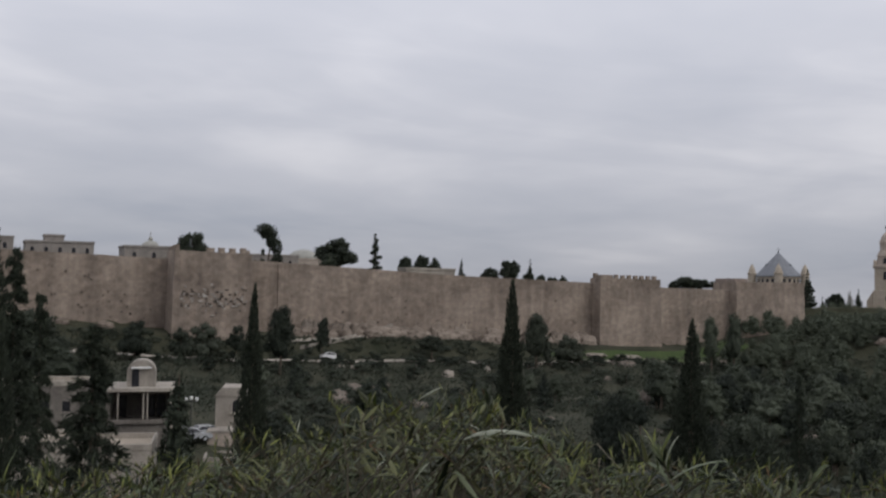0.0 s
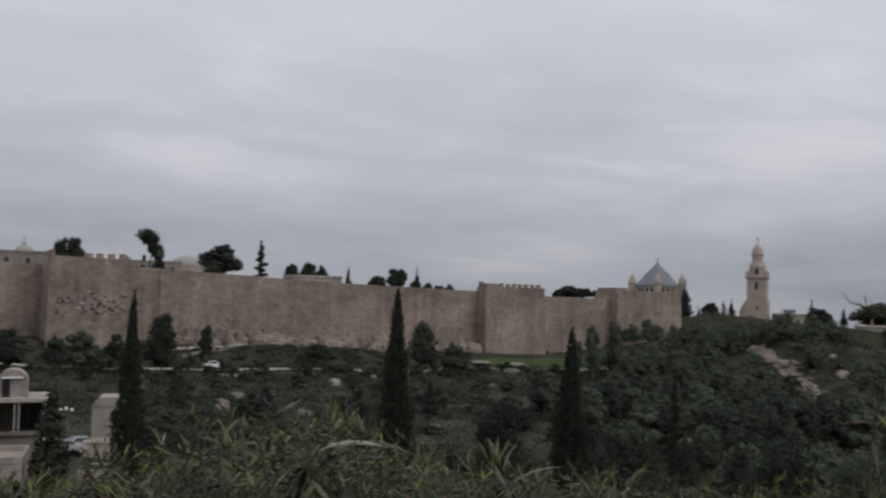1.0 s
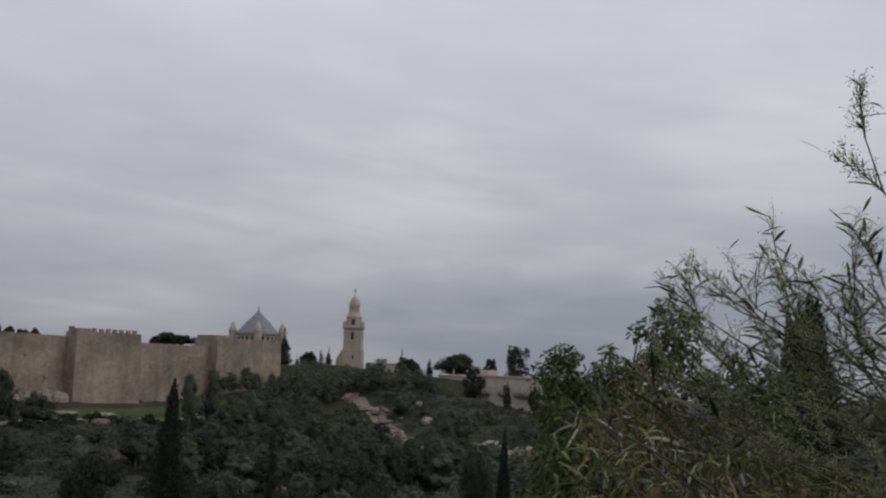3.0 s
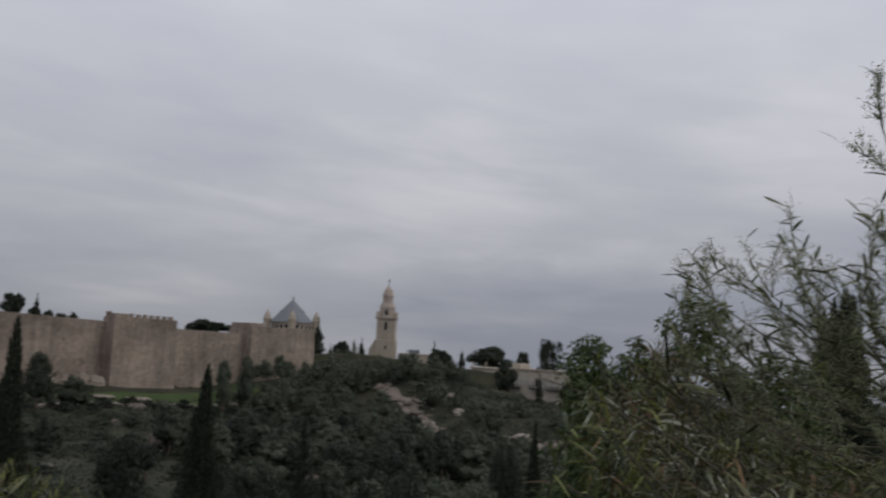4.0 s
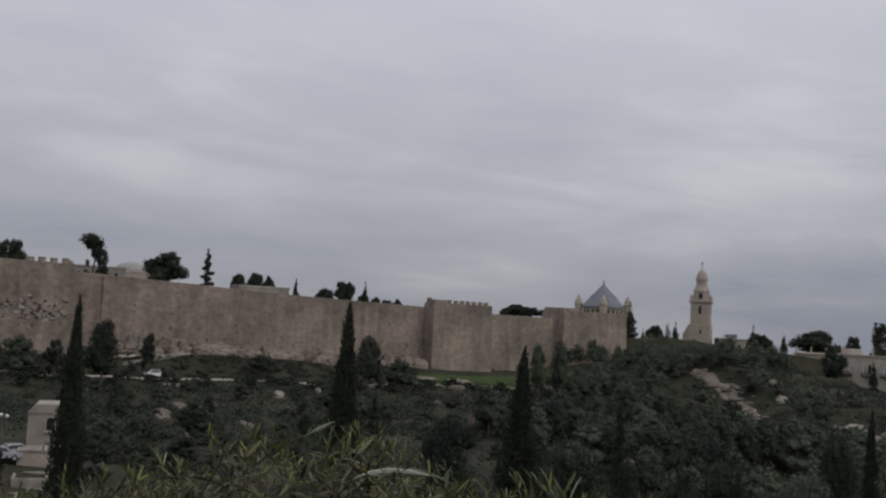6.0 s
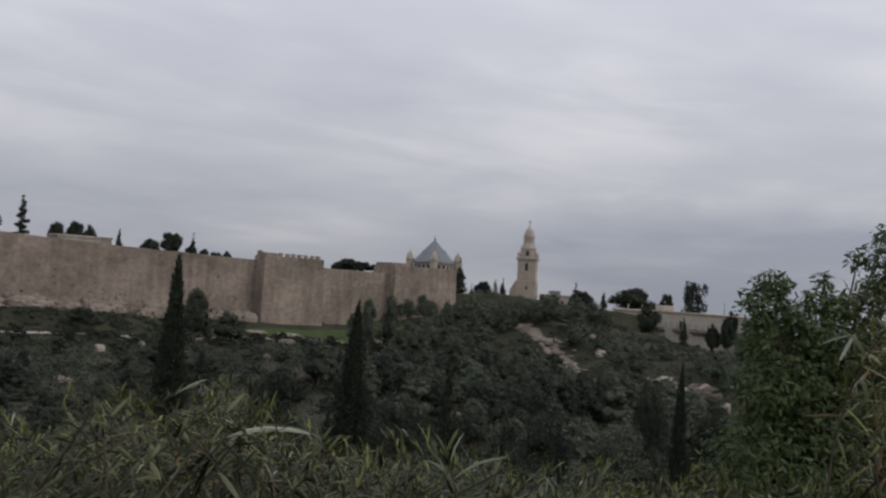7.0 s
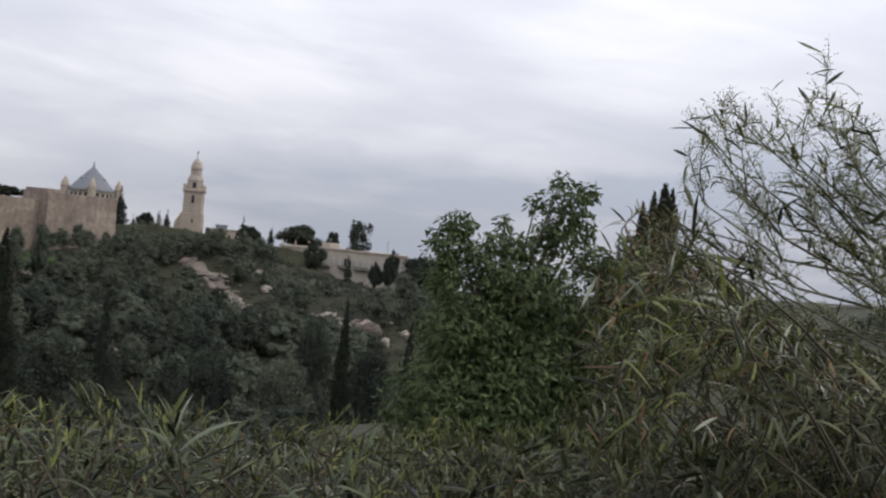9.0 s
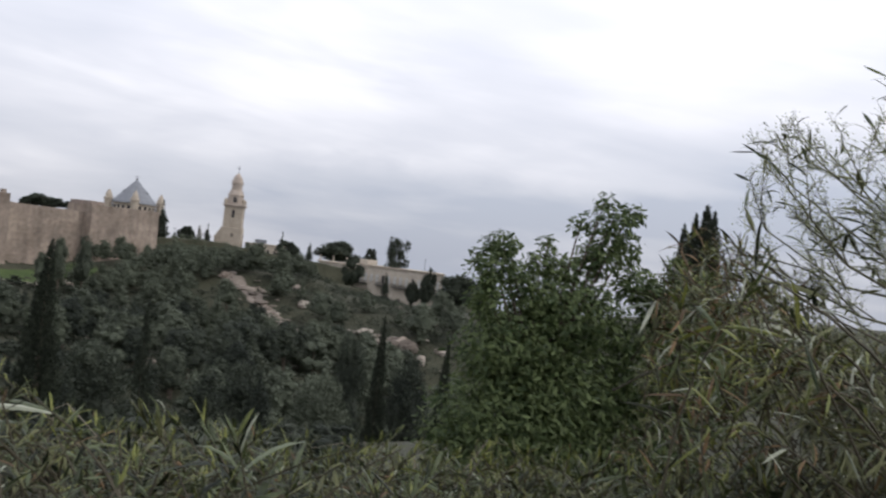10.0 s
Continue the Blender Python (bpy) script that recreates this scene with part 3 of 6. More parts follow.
for k in range(6):
    arched_window(monastery, -7.4 + 3.0 * k, -5.03, 8.0, 1.0, 1.8, 0)

# ---- long school building on the spur ----
gx = Vector((192.8 - 178.1, 268.3 - 324.8, 0))
school = thing("school_building", Matrix.Translation((178.1, 324.8, -23)) @ Matrix.Rotation(math.atan2(gx.y, gx.x), 4, "Z"), "long cream stone school building with balustraded roof and balconies", "building")
GL = gx.length
bm = bmesh.new()
box(bm, 0, 15, 0, 12, 0, 17.2, 0.1)
box(bm, 15, GL, 2.0, 13, 0, 17.6, 0.1)
for v in bm.verts:
    if v.co.x > GL - 1 and v.co.y > 10:
        v.co.x -= 10.5
part("wall", bm, M_SCHOOL, school)
bm = bmesh.new()
box(bm, -0.4, 15.4, -0.4, 12.4, 17.2, 17.8, 0.08)
box(bm, 14.6, GL + 0.4, 1.6, 13.4, 17.6, 18.2, 0.08)
for v in bm.verts:
    if v.co.x > GL - 1 and v.co.y > 10:
        v.co.x -= 10.5
part("cornice", bm, M_CREAM, school)
bm = bmesh.new()
box(bm, 17, 21, 4, 9, 18.2, 19.9, 0.1)
part("roof_room", bm, M_SCHOOL, school)
for i in range(3):
    bm = bmesh.new()
    lathe(bm, [(0.25, 17.8), (0.35, 18.6), (0.12, 19.0), (0.3, 19.5), (0.05, 19.9)], 8, 0.6 + 6.8 * i, 0.2)
    part("finial", bm, M_CREAM, school)
for i in range(15):
    x = 17.2 + i * (GL - 19.5) / 14
    arched_window(school, x, 1.97, 12.3, 1.05, 2.9, 0, M_PALE, M_SHUTTER if i % 5 else None)
    if i % 2 == 0:
        arched_window(school, x, 1.97, 5.6, 1.0, 2.4, 0, M_PALE)
for i in range(4):
    arched_window(school, 2.4 + 3.4 * i, -0.03, 11.8, 1.1, 2.8, 0, M_PALE, M_SHUTTER)
for x0, x1 in ((17, 24), (28.5, 33), (36, 43), (50, 57)):
    bm = bmesh.new()
    box(bm, x0, x1, 0.7, 2.05, 11.3, 11.6, 0.03)
    for k in range(int((x1 - x0) / 0.45) + 1):
        box(bm, x0 + 0.45 * k - 0.04, x0 + 0.45 * k + 0.04, 0.75, 0.83, 11.6, 12.5)
    box(bm, x0, x1, 0.7, 0.86, 12.5, 12.62)
    part("balcony", bm, M_IRON, school)
bm = bmesh.new()
lathe(bm, [(0.08, 18.2), (0.06, 22.5)], 6, 46, 6)
part("flagpole", bm, M_IRON, school)


# ---- roofs behind the wall ----
def block_house(u, w, z, lu, lw, h, label, mat=M_PINKISH, dome=None, wins=0, turn=0.0):
    p = spot(u, w)
    h_ob = thing("house", Matrix.Translation((p.x, p.y, z)) @ Matrix.Rotation(WALL_TURN + turn, 4, "Z"), label, "house")
    bm = bmesh.new()
    box(bm, 0, lu, 0, lw, 0, h, 0.08)
    part("wall", bm, mat, h_ob)
    bm = bmesh.new()
    for a in ((-0.15, lu + 0.15, -0.15, 0.25), (-0.15, lu + 0.15, lw - 0.25, lw + 0.15), (-0.15, 0.25, 0.25, lw - 0.25), (lu - 0.25, lu + 0.15, 0.25, lw - 0.25)):
        box(bm, *a, h, h + 0.55, 0.04)
    part("parapet", bm, mat, h_ob)
    for k in range(wins):
        arched_window(h_ob, lu * (k + 0.5) / wins, -0.03, h - 2.4, 0.8, 1.4, 0)
    if dome:
        cx, cy, r, dz = dome
        rise = 0.75 if r < 3 else 0.6
        bm = bmesh.new()
        lathe(bm, [(r * 1.05, h), (r * 1.05, h + dz), (r * 1.1, h + dz + 0.15)] + [(r * math.cos(math.pi / 2 * i / 7), h + dz + 0.15 + r * rise * math.sin(math.pi / 2 * i / 7)) for i in range(7)] + [(0.08, h + dz + 0.2 + r * rise)], 20, cx, cy)
        d = part("dome", bm, M_DOME, h_ob, "pale lead-covered dome")
        if r < 3:
            bm = bmesh.new()
            zt = h + dz + 0.15 + r * 0.75
            lathe(bm, [(r * 0.24, zt - 0.25), (r * 0.24, zt + r * 0.22), (0.1, zt + r * 0.42), (0.06, zt + r * 0.42 + 1.2)], 8, cx, cy)
            part("lantern", bm, M_DOME, d)
    return h_ob


block_house(-38.5, -58, 0, 15.5, 8, 10.6, "flat-roofed stone house behind the city wall", M_GREYHOUSE, wins=5)
block_house(-34, -62, 0, 4.5, 5, 12.3, "small roof storey of pale stone behind the wall", M_GREYHOUSE, wins=1)
block_house(-60, -58, 0, 19, 8, 11.4, "flat-roofed stone house behind the city wall", M_GREYHOUSE, wins=5)
block_house(-19.0, -36, 0, 13.0, 9, 9.2, "domed stone chapel behind the city wall", M_GREYHOUSE, dome=(6.4, 4.5, 2.1, 0.2), wins=3)
block_house(30.0, -82, 0, 16.0, 12, 8.9, "domed stone house behind the city wall", M_PINKISH, dome=(9.5, 6, 4.5, 0.5), wins=3)
block_house(8.0, -50, 0, 18.0, 8, 8.6, "low flat-roofed stone house behind the city wall", M_GREYHOUSE, wins=4)
block_house(44.0, -22, 0, 13.0, 5, 5.4, "low pale roof just behind the city wall", M_PALE, wins=2)

# ---- stone houses down in the valley ----
M_ROOFTILE = material("pale_flat_roof", (0.25, 0.21, 0.165), (0.38, 0.33, 0.265), 0.5, 5.0, 0.9, 0.3, 0.03)
M_WHITE = material("white_paint", (0.62, 0.62, 0.6), (0.78, 0.78, 0.76), 1.0, 9.0, 0.5, 0.1, 0.01)
M_TYRE = material("black_rubber", (0.012, 0.012, 0.012), (0.03, 0.03, 0.03), 2.0, 20.0, 0.9, 0.1, 0.01)
M_CARPAINT = material("white_car_paint", (0.66, 0.67, 0.68), (0.76, 0.77, 0.78), 0.5, 3.0, 0.25, 0.0, spec=0.5)
M_CARGREY = material("silver_car_paint", (0.30, 0.31, 0.32), (0.40, 0.41, 0.42), 0.5, 3.0, 0.25, 0.0, spec=0.5)


def flat_roof_house(x, y, z, turn, lx, ly, h, label, mat=M_PALE):
    ob = thing("house", pose(x, y, z, 0, 0, turn), label, "house", "houses in the valley")
    bm = bmesh.new()
    box(bm, -lx / 2, lx / 2, -ly / 2, ly / 2, 0, h, 0.05)
    part("wall", bm, mat, ob)
    bm = bmesh.new()
    box(bm, -lx / 2 + 0.25, lx / 2 - 0.25, -ly / 2 + 0.25, ly / 2 - 0.25, h, h + 0.06)
    part("roof", bm, M_ROOFTILE, ob, "pale tiled flat roof")
    bm = bmesh.new()
    for a in ((-lx / 2 - 0.05, lx / 2 + 0.05, -ly / 2 - 0.05, -ly / 2 + 0.22), (-lx / 2 - 0.05, lx / 2 + 0.05, ly / 2 - 0.22, ly / 2 + 0.05),
              (-lx / 2 - 0.05, -lx / 2 + 0.22, -ly / 2 + 0.22, ly / 2 - 0.22), (lx / 2 - 0.22, lx / 2 + 0.05, -ly / 2 + 0.22, ly / 2 - 0.22)):
        box(bm, *a, h, h + 0.6, 0.03)
    part("parapet", bm, M_PALE, ob)
    return ob


# house with a vaulted stair room over an open veranda
villa = thing("veranda_house", pose(-31.6, 105.9, -17.4, 0, 0, 14), "pale stone house with vaulted stair room over an open veranda", "house", "houses in the valley")
bm = bmesh.new()
box(bm, -3.0, 3.0, -0.4, 6, 0, 3.3, 0.05)
part("wall", bm, M_GREYWALL, villa)
bm = bmesh.new()
box(bm, -3.3, 3.3, 4.9, 6.2, 3.3, 6.6, 0.05)
part("wall", bm, M_GREYWALL, villa)
bm = bmesh.new()
box(bm, -3.4, 3.4, -0.9, 6.4, 6.6, 7.05, 0.06)
part("roof_slab", bm, M_PALE, villa)
for x in (-2.2, 0.35, 0.75):
    bm = bmesh.new()
    box(bm, x - 0.07, x + 0.07, -0.7, -0.46, 3.3, 6.6, 0.03)
    part("column", bm, M_PALE, villa)
bm = bmesh.new()
box(bm, 3.0, 3.4, -0.6, 4.9, 0, 6.6, 0.05)
part("side_wall", bm, M_PALE, villa)
bm = bmesh.new()
box(bm, -3.4, -3.0, -0.6, 4.9, 0, 6.6, 0.05)
part("side_wall", bm, M_GREYWALL, villa)
bm = bmesh.new()
box(bm, -3.0, 3.0, -0.75, -0.55, 3.3, 3.75, 0.03)
part("balustrade", bm, M_GREYWALL, villa)
bm = bmesh.new()
n = 10
prof = [(1.45 * math.cos(math.pi * i / n), 8.55 + 1.3 * math.sin(math.pi * i / n)) for i in range(n + 1)] + [(-1.45, 7.05), (1.45, 7.05)]
f = bm.faces.new([bm.verts.new((px, 0.6, pz)) for px, pz in prof])
r = bmesh.ops.extrude_face_region(bm, geom=[f])
for v in r["geom"]:
    if isinstance(v, bmesh.types.BMVert):
        v.co.y += 3.0
stair = part("stair_room", bm, M_PALE, villa, "white vaulted stair room")
bm = bmesh.new()
box(bm, -0.95, -0.2, 0.5, 0.64, 7.05, 8.9, 0.02)
part("door", bm, M_GLASS, stair)
bm = bmesh.new()
box(bm, -1.0, 1.0, 0.2, 0.62, 8.95, 9.1, 0.02)
part("canopy", bm, M_WHITE, stair)
for x in (-2.1, 0.9, 2.0):
    bm = bmesh.new()
    box(bm, x - 0.45, x + 0.45, 4.8, 4.92, 3.4, 5.7, 0.02)
    part("door", bm, M_GLASS, villa)

gabled = thing("stone_house", pose(-23.9, 114.5, -17.2, 0, 0, 8), "small pale stone house with arched attic window", "house", "houses in the valley")
bm = bmesh.new()
box(bm, -1.7, 1.7, 0, 5, 0, 5.2, 0.05)
for v in bm.verts:
    if v.co.z > 4 and abs(v.co.x) < 1.6:
        v.co.z += 0.1
part("wall", bm, M_PALE, gabled)
bm = bmesh.new()
vs = [bm.verts.new(c) for c in ((-1.8, -0.1, 5.15), (1.8, -0.1, 5.15), (1.3, -0.1, 6.1), (-1.0, -0.1, 6.1), (-1.8, 5.1, 5.15), (1.8, 5.1, 5.15), (1.3, 5.1, 6.1), (-1.0, 5.1, 6.1))]
for q in ((0, 1, 2, 3), (5, 4, 7, 6), (1, 5, 6, 2), (4, 0, 3, 7), (3, 2, 6, 7), (4, 5, 1, 0)):
    bm.faces.new([vs[i] for i in q])
part("roof", bm, M_PALE, gabled)
arched_window(gabled, 0.6, -0.03, 3.4, 0.75, 1.3, 0, M_PALE)
bm = bmesh.new()
box(bm, -2.2, 1.9, -3.6, 0.0, -0.5, 1.5, 0.05)
part("porch", bm, M_PINKISH, gabled)
bm = bmesh.new()
box(bm, -2.3, 2.0, -3.7, 0.0, 1.5, 1.75, 0.04)
part("porch_roof", bm, M_PALE, gabled)

flat_roof_house(-31.2, 98.2, -21.5, 12, 6.5, 8.0, 6.3, "flat-roofed stone house with low parapets")
flat_roof_house(-39.0, 94.6, -21.5, 10, 8.0, 8.4, 7.0, "flat-roofed stone house with low parapets")
flat_roof_house(-30.2, 92.5, -22.5, 14, 6.5, 4.6, 3.6, "low flat-roofed stone house below the others")
flat_roof_house(-37.4, 88.4, -22.5, 12, 7.0, 4.6, 4.4, "low flat-roofed stone house below the others")
flat_roof_house(-23.2, 106.4, -19.5, 10, 3.2, 4.2, 1.6, "small stone outbuilding beside the lane")
flat_roof_house(-24.6, 101.0, -21.0, 10, 3.0, 3.2, 2.0, "small stone outbuilding beside the lane")
grey_hall = flat_roof_house(-44.5, 112.5, -15.2, 12, 10.0, 6.0, 4.4, "long grey flat-roofed hall among trees", M_GREYWALL)
for k in range(4):
    bm = bmesh.new()
    box(bm, -4.0 + 2.2 * k, -3.2 + 2.2 * k, -3.06, -2.9, 1.7, 2.8, 0.02)
    part("window", bm, M_GLASS, grey_hall)


# ---- cars ----
def car(x, y, turn, mat, label, group):
    gz = ground_at(x, y) + 0.17
    ob = thing("car", pose(x, y, gz, 0, 0, turn), label, "car", group)
    side = [(-2.1, 0.32), (2.1, 0.32), (2.15, 0.7), (1.9, 0.86), (1.05, 0.95), (0.45, 1.42), (-0.95, 1.45), (-1.6, 1.02), (-2.1, 0.95)]
    bm = bmesh.new()
    f = bm.faces.new([bm.verts.new((a, -0.82, b)) for a, b in side])
    r = bmesh.ops.extrude_face_region(bm, geom=[f])
    for v in r["geom"]:
        if isinstance(v, bmesh.types.BMVert):
            v.co.y += 1.64
    for v in bm.verts:
        if v.co.z > 1.2:
            v.co.y *= 0.8
    bmesh.ops.bevel(bm, geom=list(bm.edges), offset=0.06, segments=2, affect="EDGES")
    body = part("body", bm, mat, ob)
    for s in (-1, 1):
        bm = bmesh.new()
        fs_ = bm.faces.new([bm.verts.new((a, s * 0.80 if b < 1.2 else s * 0.70, b)) for a, b in ((0.85, 0.99), (0.38, 1.36), (-0.85, 1.38), (-1.35, 1.02))])
        r = bmesh.ops.extrude_face_region(bm, geom=[fs_])
        for v in r["geom"]:
            if isinstance(v, bmesh.types.BMVert):
                v.co.y += s * 0.05
        part("side_window", bm, M_GLASS, ob)
    for x0, x1, z0, z1 in ((1.08, 0.5, 0.97, 1.4), (-1.62, -1.02, 1.04, 1.42)):
        bm = bmesh.new()
        o = 0.04 if x0 > 0 else -0.04
        fs_ = bm.faces.new([bm.verts.new(c) for c in ((x0 + o, -0.68, z0), (x0 + o, 0.68, z0), (x1 + o, 0.58, z1), (x1 + o, -0.58, z1))])
        r = bmesh.ops.extrude_face_region(bm, geom=[fs_])
        for v in r["geom"]:
            if isinstance(v, bmesh.types.BMVert):
                v.co.z += 0.03
        part("windscreen", bm, M_GLASS, ob)
    for a in (-1.3, 1.3):
        for s in (-1, 1):
            bm = bmesh.new()
            lathe(bm, [(0.2, -0.1), (0.31, -0.1), (0.33, 0.0), (0.31, 0.1), (0.2, 0.1)], 14)
            wheel = part("wheel", bm, M_TYRE, ob)
            wheel.matrix_basis = pose(a, s * 0.76, 0.32, 90)
            bm = bmesh.new()
            lathe(bm, [(0.19, -0.115), (0.19, 0.115)], 10)
            part("rim", bm, M_CARGREY, wheel)
    return ob


car(-21.6, 195.6, 22, M_CARPAINT, "white saloon car parked on the wall road", "parked cars")
for k, (x, y, tn) in enumerate(((-26.3, 113.6, 30), (-27.2, 110.4, 24))):
    car(x, y, tn, M_CARGREY, "small silver car parked in the valley lane", "parked cars")
lamp = thing("street_lamp", pose(-28.0, 113.0, ground_at(-28.0, 113.0)), "black street lamp with white globes beside the lane", "street lamp")
bm = bmesh.new()
lathe(bm, [(0.16, 0), (0.1, 0.3), (0.06, 0.5), (0.05, 4.2)], 8)
box(bm, -0.6, 0.6, -0.04, 0.04, 4.0, 4.1)
part("pole", bm, M_IRON, lamp)
for x in (-0.6, 0, 0.6):
    bm = bmesh.new()
    bmesh.ops.create_uvsphere(bm, u_segments=12, v_segments=8, radius=0.2)
    bmesh.ops.translate(bm, verts=bm.verts, vec=(x, 0, 4.3 + (0.15 if x == 0 else 0)))
    part("globe", bm, M_WHITE, lamp)

# far houses down the valley
for k, (u, w, lu, h) in enumerate(((470, 150, 26, 7), (520, 158, 18, 9), (560, 140, 30, 8), (500, 175, 14, 6), (610, 150, 24, 10))):
    z = float(level(u, w))
    block_house(u, w, z - 2, lu, 10, h, "distant flat-roofed stone house down the valley", M_PINKISH if k % 2 else M_PALE, wins=5, turn=0.9)

# ---- trees ----
def sprays(rg, blobs, n, size, up=0.0, flat=1.0):
    """Many small leaf sprays in and on a set of lumps (cx, cy, cz, rx, ry, rz)."""
    wts = np.array([b[3] * b[4] * b[5] for b in blobs]) ** 0.75
    pick = rg.choice(len(blobs), n, p=wts / wts.sum())
    bl = np.array(blobs)[pick]
    d = rg.normal(size=(n, 3))
    d /= np.linalg.norm(d, axis=1)[:, None]
    r = rg.uniform(0.35, 1.0, n) ** 0.5 * (1 + 0.12 * rg.normal(size=n))
    c = bl[:, :3] + bl[:, 3:] * d * r[:, None]
    out = d + 0.42 * rg.normal(size=(n, 3))
    a = np.cross(out, rg.normal(size=(n, 3)))
    a[:, 2] = a[:, 2] * flat + up
    a /= np.linalg.norm(a, axis=1)[:, None] + 1e-9
    b = np.cross(a, out)
    b /= np.linalg.norm(b, axis=1)[:, None] + 1e-9
    s = size * rg.uniform(0.5, 1.4, n)[:, None]
    v = np.stack([c - a * s, c + b * s * 0.5, c + a * s * 1.1, c - b * s * 0.45], 1).reshape(-1, 3)
    f = np.arange(4 * n).reshape(n, 4)
    return v, f


def ball(sub):
    bm = bmesh.new()
    bmesh.ops.create_icosphere(bm, subdivisions=sub, radius=1.0)
    v, f = np.array([tuple(q.co) for q in bm.verts]), [tuple(q.index for q in p.verts) for p in bm.faces]
    bm.free()
    return v, f


BALLS = {1: ball(1), 2: ball(2)}


def clumps(rg, blobs, n, size, sub=2, prick=0.25, core=0.7):
    """Close leaf masses: every lump has a shaded heart and outward-turned sprays, some of them standing out."""
    vs, fs, k = [], [], 0
    area = np.array([b[3] * b[4] + b[3] * b[5] for b in blobs])
    for b, cnt in zip(blobs, (n * area / area.sum()).astype(int)):
        c, r = np.array(b[:3]), np.array(b[3:])
        bv, bf = BALLS[sub]
        hv = c + bv * r * core * (1 + 0.16 * rg.normal(size=(len(bv), 1)))
        vs.append(hv)
        fs += [tuple(i + k for i in f) for f in bf]
        k += len(hv)
        d = rg.normal(size=(cnt, 3))
        d /= np.linalg.norm(d, axis=1)[:, None]
        d[:, 2] = np.where(d[:, 2] < -0.45, -d[:, 2], d[:, 2])
        p = c + r * d * (rg.uniform(0.5, 1.16, cnt) ** 0.6 + 0.07 * rg.normal(size=cnt))[:, None]
        nrm = d + np.array((0, 0, 0.35)) + 0.4 * rg.normal(size=(cnt, 3))
        out = rg.random(cnt) < prick
        a = np.where(out[:, None], d + np.array((0, 0, 0.4)) + 0.4 * rg.normal(size=(cnt, 3)), np.cross(nrm, rg.normal(size=(cnt, 3))))
        a /= np.linalg.norm(a, axis=1)[:, None] + 1e-9
        q = np.cross(nrm + 0.01, a)
        q /= np.linalg.norm(q, axis=1)[:, None] + 1e-9
        s = size * rg.uniform(0.55, 1.35, cnt)[:, None]
        wd = np.where(out, 0.26, 0.55)[:, None]
        vs.append(np.stack([p - a * s * 0.8, p + q * s * wd, p + a * s * 1.15, p - q * s * wd], 1).reshape(-1, 3))
        fs += (np.arange(4 * cnt).reshape(cnt, 4) + k).tolist()
        k += 4 * cnt
    return np.concatenate(vs), fs


def pine_lumps(rg, h, form):
    """Lumps of a crown h high: round-headed, coned, or a broad low dome."""
    out = []
    if form == "cone":
        for k in range(9):
            f = k / 8
            rad = h * (0.25 * (1 - f) ** 0.75 + 0.03)
            a = 2.4 * k + rg.normal() * 0.5
            out.append((rad * 0.5 * math.cos(a), rad * 0.5 * math.sin(a), h * (0.12 + 0.82 * f), rad * 0.75, rad * 0.75, h * 0.085))
        out.append((0, 0, h * 0.36, h * 0.19, h * 0.19, h * 0.26))
        out.append((0, 0, h * 0.66, h * 0.11, h * 0.11, h * 0.26))
    elif form == "high":
        for k in range(8):
            a = 0.785 * k + rg.normal() * 0.25
            r, reach = h * rg.uniform(0.11, 0.24), h * rg.uniform(0.26, 0.46)
            out.append((reach * math.cos(a), reach * math.sin(a), h * rg.uniform(0.4, 0.72), r, r, r * 0.75))
        for k in range(6):
            a = 1.05 * k + rg.normal() * 0.3
            r = h * rg.uniform(0.09, 0.18)
            out.append((0.24 * h * math.cos(a), 0.24 * h * math.sin(a), h * rg.uniform(0.64, 0.88), r, r, r * 0.7))
        out.append((rg.normal() * 0.06 * h, rg.normal() * 0.06 * h, h * 0.84, h * 0.17, h * 0.17, h * 0.11))
        out.append((0, 0, h * 0.5, h * 0.32, h * 0.32, h * 0.2))
    elif form == "dome":
        for k in range(8):
            a = 0.785 * k + rg.normal() * 0.25
            r = h * rg.uniform(0.2, 0.27)
            out.append((0.36 * h * math.cos(a), 0.36 * h * math.sin(a), h * rg.uniform(0.24, 0.44), r, r, r * 0.8))
        for k in range(5):
            a = 1.26 * k + rg.normal() * 0.3
            r = h * rg.uniform(0.15, 0.22)
            out.append((0.22 * h * math.cos(a), 0.22 * h * math.sin(a), h * rg.uniform(0.55, 0.75), r, r, r * 0.75))
        out.append((rg.normal() * 0.08 * h, rg.normal() * 0.08 * h, h * 0.82, h * 0.16, h * 0.16, h * 0.12))
    else:
        lean = rg.normal() * 0.04 * h
        out.append((0, 0, h * 0.50, h * 0.30, h * 0.30, h * 0.34))
        out.append((lean, 0, h * 0.72, h * 0.21, h * 0.21, h * 0.24))
        for k in range(8):
            f = k / 7
            reach = h * (0.27 - 0.17 * f) * rg.uniform(0.85, 1.2)
            a = 2.4 * k + rg.normal() * 0.6
            r = h * rg.uniform(0.09, 0.14)
            out.append((reach * math.cos(a), reach * math.sin(a), h * (0.28 + 0.6 * f), r, r, r * rg.uniform(0.6, 0.9)))
    return out


